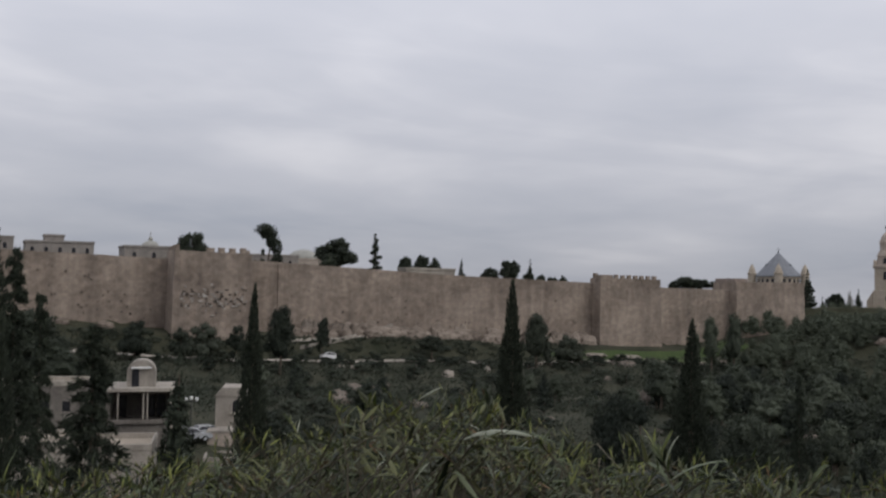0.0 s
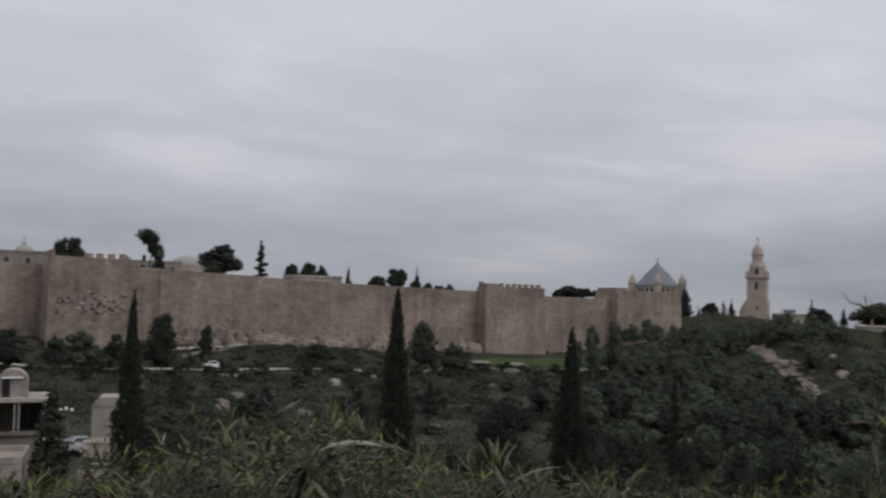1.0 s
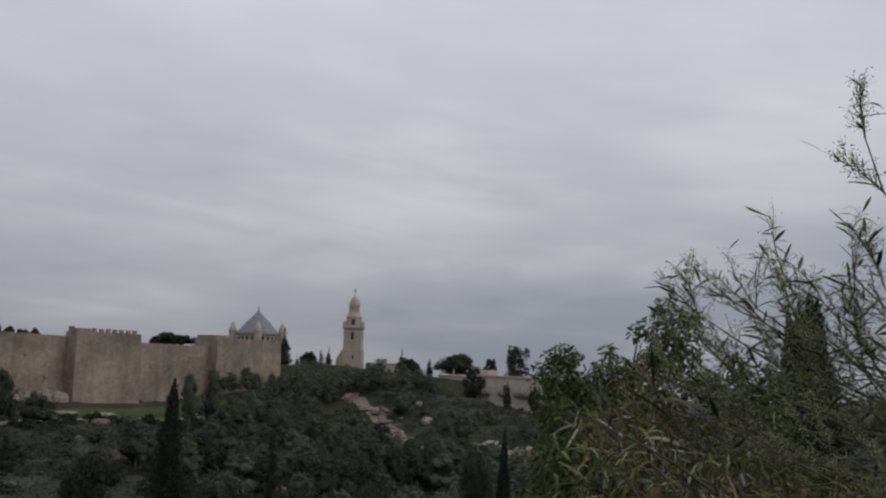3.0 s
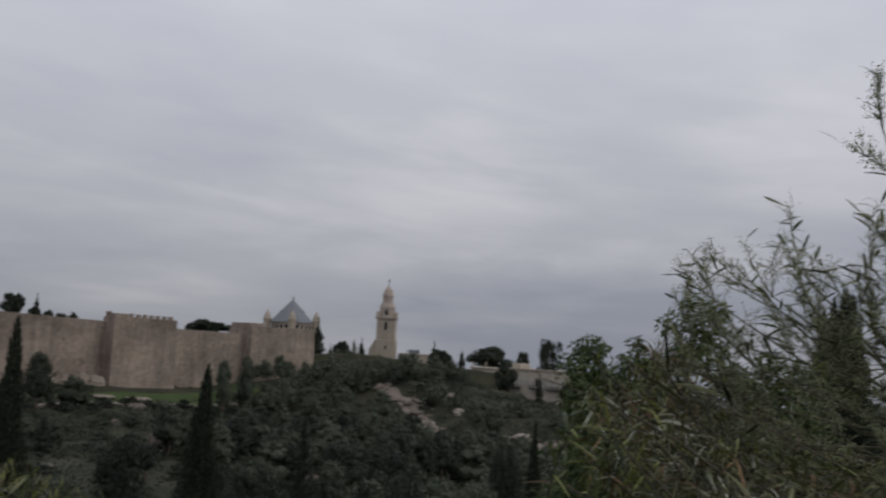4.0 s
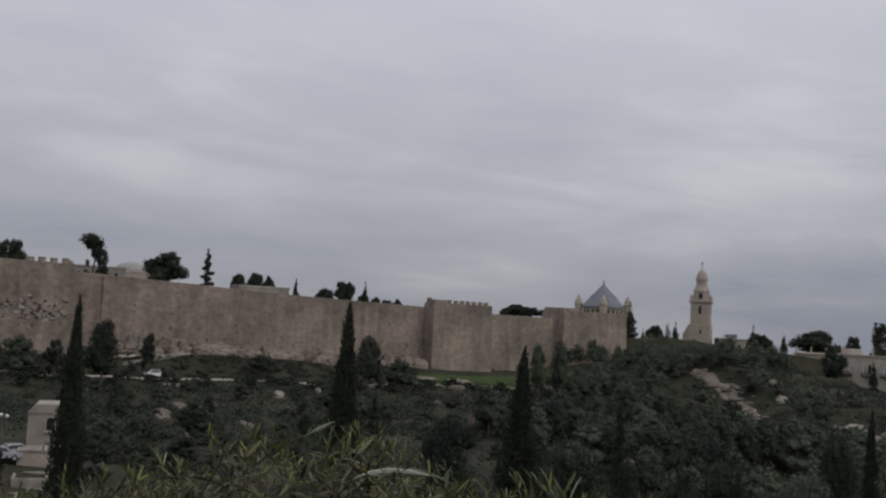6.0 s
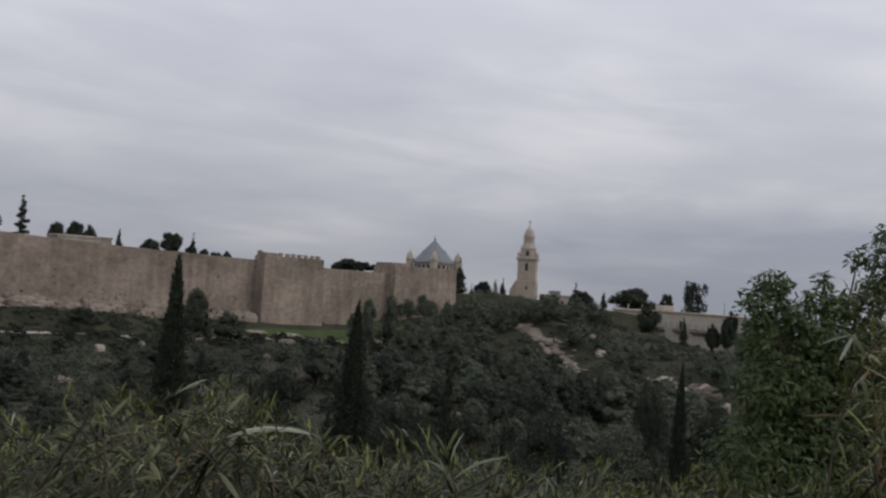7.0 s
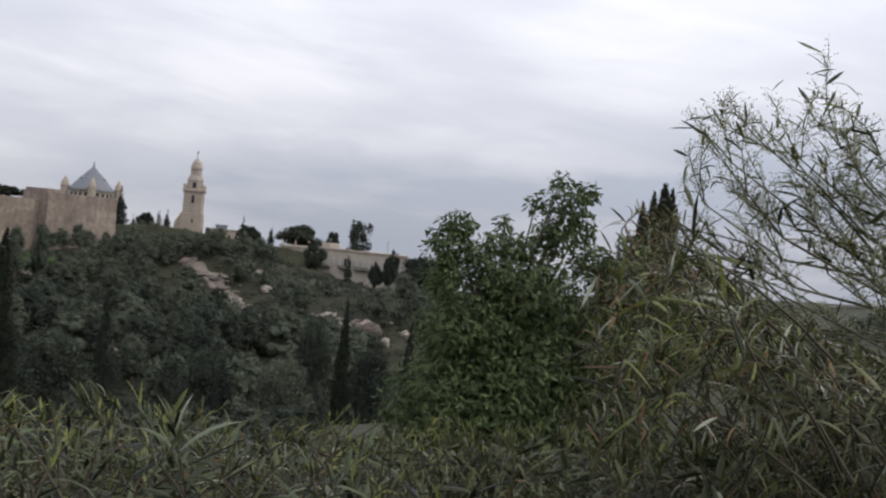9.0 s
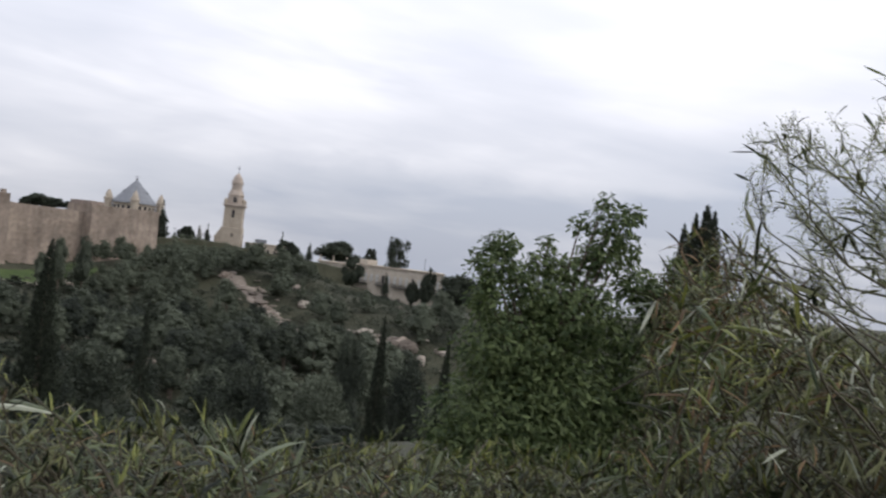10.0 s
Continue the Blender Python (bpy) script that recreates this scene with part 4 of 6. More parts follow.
def clump_kind(key, name, height, width, forms, n, size, mat, label, prick=0.25, sub=2, core=0.7):
    rows = []
    for k, form in enumerate(forms):
        rg = np.random.default_rng(500 + 13 * len(KINDS) + k)
        v, f = clumps(rg, pine_lumps(rg, height, form), n, size, sub, prick, core)
        v[:, 2] *= height / np.quantile(v[:, 2], 0.9995)
        trunk = trunk_mesh("trunk", [(((0, 0, -0.8), (0.04 * height * rg.normal(), 0, height * 0.4), (0, 0, height * 0.8)), (0.03 * height, 0.022 * height, 0.006 * height))])
        rows.append((trunk, raw_mesh("crown", v, f, mat)))
    KINDS[key] = (name, height, width, rows, label)


def raw_mesh(name, v, f, mat):
    me = bpy.data.meshes.new(name)
    me.from_pydata(v.tolist() if hasattr(v, "tolist") else [tuple(p) for p in v], [], f.tolist() if hasattr(f, "tolist") else f)
    me.materials.append(mat)
    me.update()
    return me


def trunk_mesh(name, limbs, sides=6):
    vs, fs = [], []
    for pts, rad in limbs:
        tube(vs, fs, pts, rad, sides)
    me = bpy.data.meshes.new(name)
    me.from_pydata([tuple(v) for v in vs], [], fs)
    me.materials.append(M_BARK)
    return me


KINDS = {}


def kind_of_tree(key, name, height, width, blobs, n, size, mat, limbs, label, up=0.0, flat=1.0, variants=2, fill=None):
    rows = []
    for k in range(variants):
        rg = np.random.default_rng(100 + len(KINDS) * 7 + k)
        bb = [(b[0] + rg.normal() * 0.12 * b[3], b[1] + rg.normal() * 0.12 * b[3], b[2] + rg.normal() * 0.02 * height,
               b[3] * rg.uniform(0.85, 1.15), b[4] * rg.uniform(0.85, 1.15), b[5] * rg.uniform(0.9, 1.1)) for b in blobs]
        if fill:
            bb.append(fill)
        v, f = sprays(rg, bb, n, size, up, flat)
        top = np.quantile(v[:, 2], 0.998)
        v[:, 2] *= height / top
        rows.append((trunk_mesh("trunk", limbs), raw_mesh("crown", v, f, mat)))
    KINDS[key] = (name, height, width, rows, label)


def lumps(rg, n, cx, cz, sx, sz, r0, r1, squash=0.7):
    out = []
    for _ in range(n):
        r = rg.uniform(r0, r1)
        out.append((rg.normal() * sx + cx, rg.normal() * sx, cz + rg.uniform(-1, 1) * sz, r, r, r * squash))
    return out


g0 = np.random.default_rng(5)


clump_kind("round", "pine_tree", 6.0, 6.0, ("high",) * 5, 2800, 0.24, M_CYPRESS, "broad round dark pine behind the wall", 0.6)
clump_kind("mound", "pine_tree", 6.0, 5.2, ("round", "dome", "round"), 3000, 0.19, M_OLIVE, "broad feathery pine below the city wall", 0.5)
kind_of_tree("gap", "pine_tree", 8.0, 5.0, [(-0.9, 0, 7.0, 1.5, 1.3, 0.8), (0.4, 0, 6.4, 1.4, 1.2, 1.0), (1.2, 0, 4.8, 1.0, 1.1, 1.2), (1.4, 0, 3.2, 0.9, 1.0, 1.3), (0.7, 0, 2.0, 1.0, 1.0, 0.9), (-1.4, 0, 2.2, 0.7, 0.7, 0.6), (-1.2, 0, 3.6, 0.5, 0.5, 0.4), (0.3, 0, 5.4, 1.1, 1.1, 1.0), (-0.5, 0, 6.2, 1.2, 1.1, 0.8)], 3600, 0.2, M_CYPRESS,
             [(((0, 0, -1), (-0.2, 0, 2.5), (0.1, 0, 4.6), (-0.3, 0, 7.0)), (0.2, 0.17, 0.13, 0.05))], "leaning dark pine with a gap in its crown", variants=1)
cyl = [(0, 0, 0.9 + 0.62 * k, w, w, 0.62) for k, w in enumerate((0.75, 0.9, 0.98, 0.95, 0.88, 0.8, 0.7, 0.58, 0.46, 0.34, 0.22, 0.1))]
kind_of_tree("cypress", "cypress_tree", 8.0, 2.0, cyl, 1300, 0.2, M_CYPRESS, [(((0, 0, -0.6), (0, 0, 7.2)), (0.14, 0.03))], "slender dark cypress tree", up=0.9, variants=3)
kind_of_tree("tiers", "norfolk_pine", 7.5, 4.4, [(0.9 * math.cos(k * 2.4) * (1 - k / 16), 0.9 * math.sin(k * 2.4) * (1 - k / 16), 1.0 + k * 0.42, 0.75 * (1.05 - k / 16), 0.75 * (1.05 - k / 16), 0.2) for k in range(15)] + [(0, 0, 3.6, 0.35, 0.35, 3.2)], 1500, 0.2, M_CYPRESS, [(((0, 0, -1), (0, 0, 7.4)), (0.13, 0.03))], "tiered conifer standing behind the wall", variants=1)
kind_of_tree("euc", "eucalyptus_tree", 10.0, 6.5, lumps(g0, 34, 0, 6.3, 1.2, 2.6, 0.7, 1.2, 0.9), 4200, 0.22, M_PINE, [(((0, 0, -1), (0.3, 0, 3.5), (0, 0, 8)), (0.25, 0.2, 0.05)), (((0.2, 0, 3), (-1.4, 0, 6.5)), (0.12, 0.03)), (((0.2, 0, 3.4), (1.6, 0, 7)), (0.12, 0.03))], "tall open-crowned tree beside the school", variants=1)
clump_kind("olive", "olive_tree", 4.2, 4.4, ("high", "dome", "high"), 1900, 0.14, M_OLIVE, "grey-green olive tree below the city wall", 0.5)
clump_kind("bush", "shrub", 2.4, 3.0, ("dome", "round", "dome", "dome"), 420, 0.175, M_OLIVE, "dense dark green shrub on the stony slope", 0.4, 1)
clump_kind("thicket", "shrub", 2.4, 3.0, ("dome", "round"), 2000, 0.075, M_OLIVE, "dense dark shrub on the bank below the hedge", 0.5, 1)
kind_of_tree("poplar", "poplar_tree", 8.0, 2.6, [(0, 0, 1.4 + 0.8 * k, w, w, 0.8) for k, w in enumerate((0.6, 0.9, 1.0, 0.95, 0.8, 0.6, 0.4))], 700, 0.2, M_GREYLEAF, [(((0, 0, -0.6), (0, 0, 7)), (0.14, 0.03))], "bare greyish poplar near the abbey", variants=1)



def slivers(c, way, length, width, rg):
    """Thin pointed scales at c, along way."""
    n = len(c)
    way = way / (np.linalg.norm(way, axis=1)[:, None] + 1e-9)
    side = np.cross(way, rg.normal(size=(n, 3)))
    side /= np.linalg.norm(side, axis=1)[:, None] + 1e-9
    ln, wd = length * rg.uniform(0.6, 1.4, n)[:, None], width * rg.uniform(0.6, 1.4, n)[:, None]
    v = np.stack([c - way * ln * 0.4, c + side * wd, c + way * ln, c - side * wd], 1).reshape(-1, 3)
    return v, np.arange(4 * n).reshape(n, 4)


def spire(rg, n, height, radius):
    """Close, upright cypress foliage: fine scales inside a lumpy spindle."""
    s = rg.uniform(0, 1, 4 * n)
    prof = np.minimum(1.0, 1.3 * (1 - s) ** 0.85) * (0.62 + 0.38 * np.minimum(1, s / 0.25)) + 0.02
    s = s[rg.random(4 * n) < prof][:n]
    n = len(s)
    prof = np.minimum(1.0, 1.3 * (1 - s) ** 0.85) * (0.62 + 0.38 * np.minimum(1, s / 0.25)) + 0.02
    a = rg.uniform(0, 2 * math.pi, n)
    ph = rg.uniform(0, 6.28, 6)
    lump = 0.86 + 0.12 * np.sin(3 * a + 21 * s + ph[0]) + 0.12 * np.sin(2 * a - 33 * s + ph[1]) + 0.08 * np.sin(5 * a + 60 * s + ph[2])
    r = radius * prof * lump * rg.uniform(0.1, 1.0, n) ** 0.5 * (1 + 0.07 * rg.normal(size=n))
    sway = 0.06 * radius * np.sin(5 * s + ph[3])
    c = np.stack([r * np.cos(a) + sway, r * np.sin(a), 0.25 + s * height], 1)
    way = np.stack([np.cos(a) * 0.35, np.sin(a) * 0.35, np.full(n, 1.0)], 1) + 0.22 * rg.normal(size=(n, 3))
    return slivers(c, way, 0.12, 0.028, rg)


def branched(rg, nb, ns, height, radius, low, droop, length, width, power=0.8):
    """Conifer foliage carried on single spreading branches."""
    cs, ws = [], []
    for k in range(nb):
        s = low + (1 - low) * (k + rg.random()) / nb
        a = 2.4 * k + rg.normal() * 0.4
        ln = radius * ((1 - s) / (1 - low)) ** power * rg.uniform(0.55, 1.1) + 0.12
        t = rg.uniform(0.05, 1, ns) ** 0.75
        wide = 0.30 * ln * np.sin(np.pi * np.minimum(1, t * 0.9 + 0.1)) + 0.05
        o = rg.normal(size=(ns, 3)) * wide[:, None] * np.array((0.5, 0.5, 0.33))
        lift = ln * (0.45 * t - droop * t * t)
        c = np.stack([math.cos(a) * ln * t, math.sin(a) * ln * t, s * height + lift], 1) + o
        w = np.stack([np.full(ns, math.cos(a)), np.full(ns, math.sin(a)), 0.45 - 2 * droop * t], 1) + 0.55 * rg.normal(size=(ns, 3))
        cs.append(c)
        ws.append(w)
    c, w = np.concatenate(cs), np.concatenate(ws)
    p = rg.permutation(len(c))
    return slivers(c[p], w[p], length, width, rg)


def conifer(key, name, height, width, make, mat, label, variants):
    rows = []
    for k in range(variants):
        rg = np.random.default_rng(300 + 11 * len(KINDS) + k)
        v, f = make(rg)
        v[:, 2] *= height / np.quantile(v[:, 2], 0.9995)
        rows.append((trunk_mesh("trunk", [(((0, 0, -0.8), (0.03, 0, height * 0.5), (0, 0, height * 0.96)), (0.15, 0.09, 0.015))]), raw_mesh("crown", v, f, mat)))
    KINDS[key] = (name, height, width, rows, label)


conifer("bigcypress", "cypress_tree", 10.6, 2.0, lambda rg: spire(rg, 16000, 10.6, 1.0), M_CYPRESS, "tall dark cypress standing in the valley", 3)
conifer("airy", "casuarina_tree", 10.0, 4.0, lambda rg: branched(rg, 75, 190, 10.0, 2.0, 0.1, 0.55, 0.2, 0.026), M_CYPRESS, "dark feathery conifer with drooping branches", 2)
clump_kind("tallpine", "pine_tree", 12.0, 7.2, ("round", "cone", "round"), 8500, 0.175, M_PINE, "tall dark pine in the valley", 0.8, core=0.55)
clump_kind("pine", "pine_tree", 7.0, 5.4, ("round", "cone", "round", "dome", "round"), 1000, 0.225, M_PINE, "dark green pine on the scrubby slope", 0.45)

FIRST = {}
tr = random.Random(9)


def tree(key, x, y, top=None, width=None, height=None, label="", group=""):
    """A tree rooted in the ground at x, y; top: height of its tip."""
    name, h0, w0, rows, lab = KINDS[key]
    gz = ground_at(x, y)
    h = height if height else max(1.0, top - gz)
    wd = width if width else h * w0 / h0
    var = tr.randrange(len(rows))
    lab = label or lab
    if (key, var) not in FIRST:
        ob = thing(name, Matrix.Identity(4), lab, name.replace("_", " ").replace("norfolk pine", "conifer"), group)
        for nm, me in zip(("trunk", "crown"), rows[var]):
            o = new(nm, me)
            o.parent = ob
        FIRST[key, var] = ob
    else:
        ob = copy_thing(FIRST[key, var], Matrix.Identity(4))
        ob["label"] = lab
        if group:
            ob["group"] = group
    ob.matrix_basis = pose(x, y, gz, 0, 0, 25 if key == "gap" else tr.uniform(0, 360)) @ Matrix.Diagonal((wd / w0, wd / w0, h / h0, 1))
    return ob


tree("round", -56.2, 224.9, 12.97, 5.88)
tree("gap", -40.4, 232.3, 15.39, 6.38)
tree("round", -25.9, 240.4, 12.87, 10.22)
tree("tiers", -16.8, 247.2, 14.30, 7.54)
tree("round", -9.3, 249.6, 9.05, 4.22)
tree("round", -5.2, 251.8, 9.64, 4.26)
tree("round", -2.6, 251.8, 8.99, 3.41)
tree("cypress", 4.6, 255.8, 8.44, 2.02)
tree("round", 12.2, 261.5, 6.88, 4.72)
tree("round", 17.2, 261.3, 8.89, 5.31)
tree("cypress", 22.6, 260.9, 8.41, 2.95)
tree("round", 25.3, 260.6, 5.21, 3.54)
tree("round", 31.2, 260.0, 5.02, 2.95)
tree("round", 66.6, 274.9, 5.51, 6.37)
tree("round", 70.2, 274.0, 4.79, 5.10)
tree("round", 74.4, 272.9, 4.23, 5.74)
for x, y, top, wd in ((64.0, 275.6, 4.5, 4.2), (68.6, 274.4, 5.0, 4.6), (78.0, 272.0, 4.0, 4.4), (81.5, 271.2, 3.7, 4.0), (85.0, 270.2, 3.6, 3.6), (22.0, 261.0, 5.6, 4.0), (28.2, 260.2, 4.6, 3.0)):
    tree("round", x, y, top, wd)
tree("cypress", 102.3, 281.9, 7.15, 4.73)
tree("round", 119.7, 307.4, 1.69, 4.83)
tree("cypress", 129.9, 314.1, 2.78, 2.87)
tree("poplar", 157.6, 389.2, 3.15, 3.78)
tree("cypress", 120.1, 317.9, 0.20, 1.91)
tree("cypress", 179.3, 358.1, 3.17, 4.50)
tree("round", 180.0, 352.2, 0.63, 8.90)
tree("cypress", 184.4, 344.2, 0.54, 3.51)
tree("round", 191.1, 334.8, 2.88, 16.91)
tree("round", 196.9, 319.7, 1.37, 5.49)
tree("round", 179.6, 240.8, -3.61, 13.51)
tree("round", 185.5, 236.2, -4.11, 11.15)
tree("euc", 192.4, 295.3, 5.57, 9.12)
tree("round", 192.7, 274.6, -2.97, 4.90)
tree("round", 156.1, 262.5, -2.95, 6.87)
tree("cypress", 159.3, 248.8, -5.52, 2.99)
tree("round", 164.2, 241.9, -7.16, 4.27)
tree("round", 167.5, 239.7, -6.27, 4.60)
tree("round", 123.9, 317.2, 1.44, 5.74)
tree("pine", 57.3, 214.3, -3.84, 5.25)
tree("pine", 62.9, 216.9, -3.32, 5.34)
tree("pine", 53.8, 215.2, -7.37, 4.25)
tree("mound", 19.2, 203.9, -3.76, 7.62)
tree("olive", 26.4, 210.2, -8.16, 5.97)
tree("mound", -28.2, 175.6, -2.41, 7.02)
tree("bush", -23.0, 193.5, -4.65, 5.49)
tree("olive", -2.1, 202.8, -8.36, 7.54)
tree("olive", -43.1, 180.7, -5.76, 6.91)
tree("olive", -46.2, 177.9, -6.59, 4.14)
tree("olive", -52.7, 171.9, -5.38, 5.07)
tree("olive", -52.5, 172.2, -5.74, 5.68)
tree("olive", -37.2, 182.2, -6.32, 4.19)
tree("mound", -64.8, 159.3, -3.31, 8.72)
tree("pine", -53.0, 140.3, -7.97, 6.76)
tree("bigcypress", 3.1, 44.7, 0.52, 2.43)
tree("bigcypress", 9.1, 36.7, -0.90, 1.97)
tree("bigcypress", -7.7, 41.1, 0.16, 1.99)
tree("bigcypress", -13.9, 31.0, 2.22, 2.11)
tree("airy", -21.6, 62.3, -2.29, 7.99)
tree("tallpine", 32.9, 67.6, -9.81, 4.65)
tree("tallpine", 34.3, 61.2, -9.02, 4.73)
tree("tallpine", 15.3, 88.7, -8.4, 5.57)
tree("tallpine", 4.4, 79.9, -8.6, 4.50)
tree("airy", -15.7, 36.8, 1.40, 3.38)
tree("airy", -19.3, 48.3, -0.32, 3.51)
tree("tallpine", 19.4, 63.1, -7.2, 5.2)
tree("airy", 25.5, 72.0, -5.6, 2.4)
tree("tallpine", 14.8, 58.2, -7.0, 4.05)
tree("tallpine", 24.2, 57.1, -7.4, 4.6)
tree("cypress", -25.2, 96.8, -6.95, 3.60)
tree("bigcypress", 36.8, 50.4, -4.95, 1.40)
tree("bigcypress", 40.5, 63.6, -4.77, 1.94)
tree("tallpine", 49.1, 81.9, -7.8, 4.0)
tree("tallpine", 46.9, 100.1, -13.2, 7.0)
tree("tallpine", 56.5, 83.0, -10.59, 5.07)
tree("tallpine", 41.4, 113.2, -15.0, 6.6)
tree("bigcypress", 22.8, 19.9, 2.34, 1.86)
tree("bigcypress", 22.6, 20.1, 2.08, 1.52)
tree("bigcypress", 22.2, 19.1, 2.12, 1.47)
tree("bigcypress", 23.2, 21.0, 1.81, 1.40)

# pines over the spur: the nearer ones singly, the rest as one wood
wood_v, wood_f, wood_n = [], [], 0
WOOD = []
for k in range(10):
    wg = np.random.default_rng(900 + k)
    WOOD.append(clumps(wg, pine_lumps(wg, 7.0, ("round", "round", "cone", "round", "cone")[k % 5]), 470, 0.28, 1, 0.55))


def gully_u(w):
    """Where the bare gully runs down the spur."""
    return float(np.interp(w, [30, 36, 44, 54, 65, 72, 79], [137.5, 136.4, 135.4, 129.4, 123.4, 120.4, 118.6]))


# bare stony openings in the wood: nothing tall grows on them or just downhill
OPENINGS = [(87.3, 72.0), (135.6, 60.5), (144.2, 62.9), (131.7, 80.5), (127.5, 93.0), (123.8, 99.6), (131.0, 99.9), (134.9, 38), (131, 49), (126, 56), (121, 65), (117, 77)]


def opening(u, w):
    for a, b in OPENINGS:
        along, across = -0.76 * (u - a) + 0.65 * (w - b), 0.65 * (u - a) + 0.76 * (w - b)
        if -4 < along < 17 and abs(across) < 3.6:
            return True
    return False


def stunted(p):
    """Below the school only low growth stands."""
    return 0.3 if p.x > 0.545 * p.y and 233 < math.hypot(p.x, p.y) < 340 else 1.0


def add_to_wood(p, h, k):
    global wood_n
    if opening(*to_uw(p.x, p.y)):
        return
    h *= stunted(p)
    v, f = WOOD[k % 10]
    a, wide = tr.uniform(0, 6.28), tr.uniform(1.0, 1.4)
    q = np.stack([v[:, 0] * math.cos(a) - v[:, 1] * math.sin(a), v[:, 0] * math.sin(a) + v[:, 1] * math.cos(a), v[:, 2] / wide], 1) * h / 7.0 * wide
    wood_v.append(q + np.array((p.x, p.y, ground_at(p.x, p.y))))
    wood_f.extend([tuple(i + wood_n for i in t) for t in f])
    wood_n += len(v)


for k in range(820):
    u, w = tr.uniform(98, 300), tr.uniform(3, 128)
    if k >= 660:
        u, w = tr.uniform(142, 300), tr.uniform(-45, 45)
    # clear rocky gully
    if 30 < w < 80 and abs(u - gully_u(w)) < 4.5:
        continue
    if u < 122 and w < 22 or 200 < u < 268 and -45 < w < 55:
        continue
    p = spot(u, w)
    if k < 160:
        u, w = tr.uniform(48, 110), tr.uniform(62, 128)
        p = spot(u, w)
    h = (0.6 if u > 160 and w < 78 else 1.0) * tr.uniform(4.6, 9.2) * (0.8 if w < 40 else 1.0) if k < 660 else tr.uniform(2.8, 4.6)
    if u < 205 and 30 < w < 105 and k < 300:
        if not opening(u, w):
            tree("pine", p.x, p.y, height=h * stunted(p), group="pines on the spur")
    else:
        add_to_wood(p, h, k)
for k in range(74):
    p = spot(tr.uniform(112, 152), tr.uniform(9, 36)) if k < 34 else spot(tr.uniform(104, 150), tr.uniform(15, 38))
    add_to_wood(p, tr.uniform(3.5, 6.0), k)
for k in range(130):
    u, w = tr.uniform(136, 205), tr.uniform(28, 84)
    if u < gully_u(w) + 6:
        continue
    p = spot(u, w)
    add_to_wood(p, tr.uniform(2.6, 4.6), k)
# low pines along the crest of the spur
for k in range(260):
    if k >= 190:
        p = spot(tr.uniform(147, 215), tr.uniform(-14, 0))
        add_to_wood(p, tr.uniform(1.5, 2.6), k)
    elif k < 120:
        p = spot(tr.uniform(145, 215), tr.uniform(0.8, 9))
        add_to_wood(p, tr.uniform(3.2, 4.8), k)
    else:
        p = spot(tr.uniform(128, 205), tr.uniform(8, 40))
        add_to_wood(p, tr.uniform(2.2, 3.8), k)
# trees scattered far down the valley
for k in range(420):
    p = spot(tr.uniform(330, 1250), tr.uniform(-160, 190))
    add_to_wood(p, tr.uniform(10, 20) if p.length > 500 else tr.uniform(7, 12), k)
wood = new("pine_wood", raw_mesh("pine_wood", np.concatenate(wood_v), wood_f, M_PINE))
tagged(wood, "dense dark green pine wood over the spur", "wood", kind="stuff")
# scattered pines and shrubs in the valley
for k in range(90):
    u, w = tr.uniform(-14, 115), tr.uniform(36, 140)
    if opening(u, w):
        continue
    p = spot(u, w)
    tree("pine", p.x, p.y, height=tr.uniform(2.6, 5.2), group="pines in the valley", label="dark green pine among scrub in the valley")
for k in range(260):
    u, w = tr.uniform(-70, 112), 18.5 + 100 * tr.random() ** 1.3
    if u < -16 and w > 76 or opening(u, w):
        continue
    p = spot(u, w)
    tree("bush", p.x, p.y, height=tr.uniform(1.3, 2.9), width=tr.uniform(2.4, 4.6), group="shrubs on the slope")
for k in range(16):
    p = spot(tr.uniform(-66, -20), tr.uniform(30, 74))
    tree("olive", p.x, p.y, height=tr.uniform(2.8, 4.4), group="olive trees on the slope")
for k in range(46):
    p = spot(tr.uniform(-60, 112), tr.uniform(16.8, 20))
    tree("bush", p.x, p.y, height=tr.uniform(1.0, 2.0), width=tr.uniform(2.2, 5.0), group="shrubs on the slope", label="low dark shrub beside the wall road")
for k in range(54):
    p = spot(tr.uniform(-21, 4), tr.uniform(64, 104))
    if k % 6 == 0:
        tree("olive", p.x, p.y, height=tr.uniform(2.6, 4.0), group="olive trees on the slope", label="grey-green olive tree beside the valley lane")
    else:
        tree("bush", p.x, p.y, height=tr.uniform(1.0, 2.2), width=tr.uniform(2.0, 4.0), group="shrubs on the slope")
# shrubs on the steep bank just below the hedge
for k in range(70):
    d, az = tr.uniform(8, 34), radians(tr.uniform(-28, 66))
    x, y = d * math.sin(az), d * math.cos(az)
    h = min(tr.uniform(1.0, 2.2), -0.17 * d - ground_at(x, y))
    if h > 0.6 and math.hypot(x - 6.4, y - 8.1) > 2.0:
        tree("thicket", x, y, height=h, width=h * 1.6, group="shrubs on the slope", label="dense dark shrub on the bank below the hedge")
# low scrub too dense to count
rg = np.random.default_rng(31)
sv, sf, so = [], [], 0
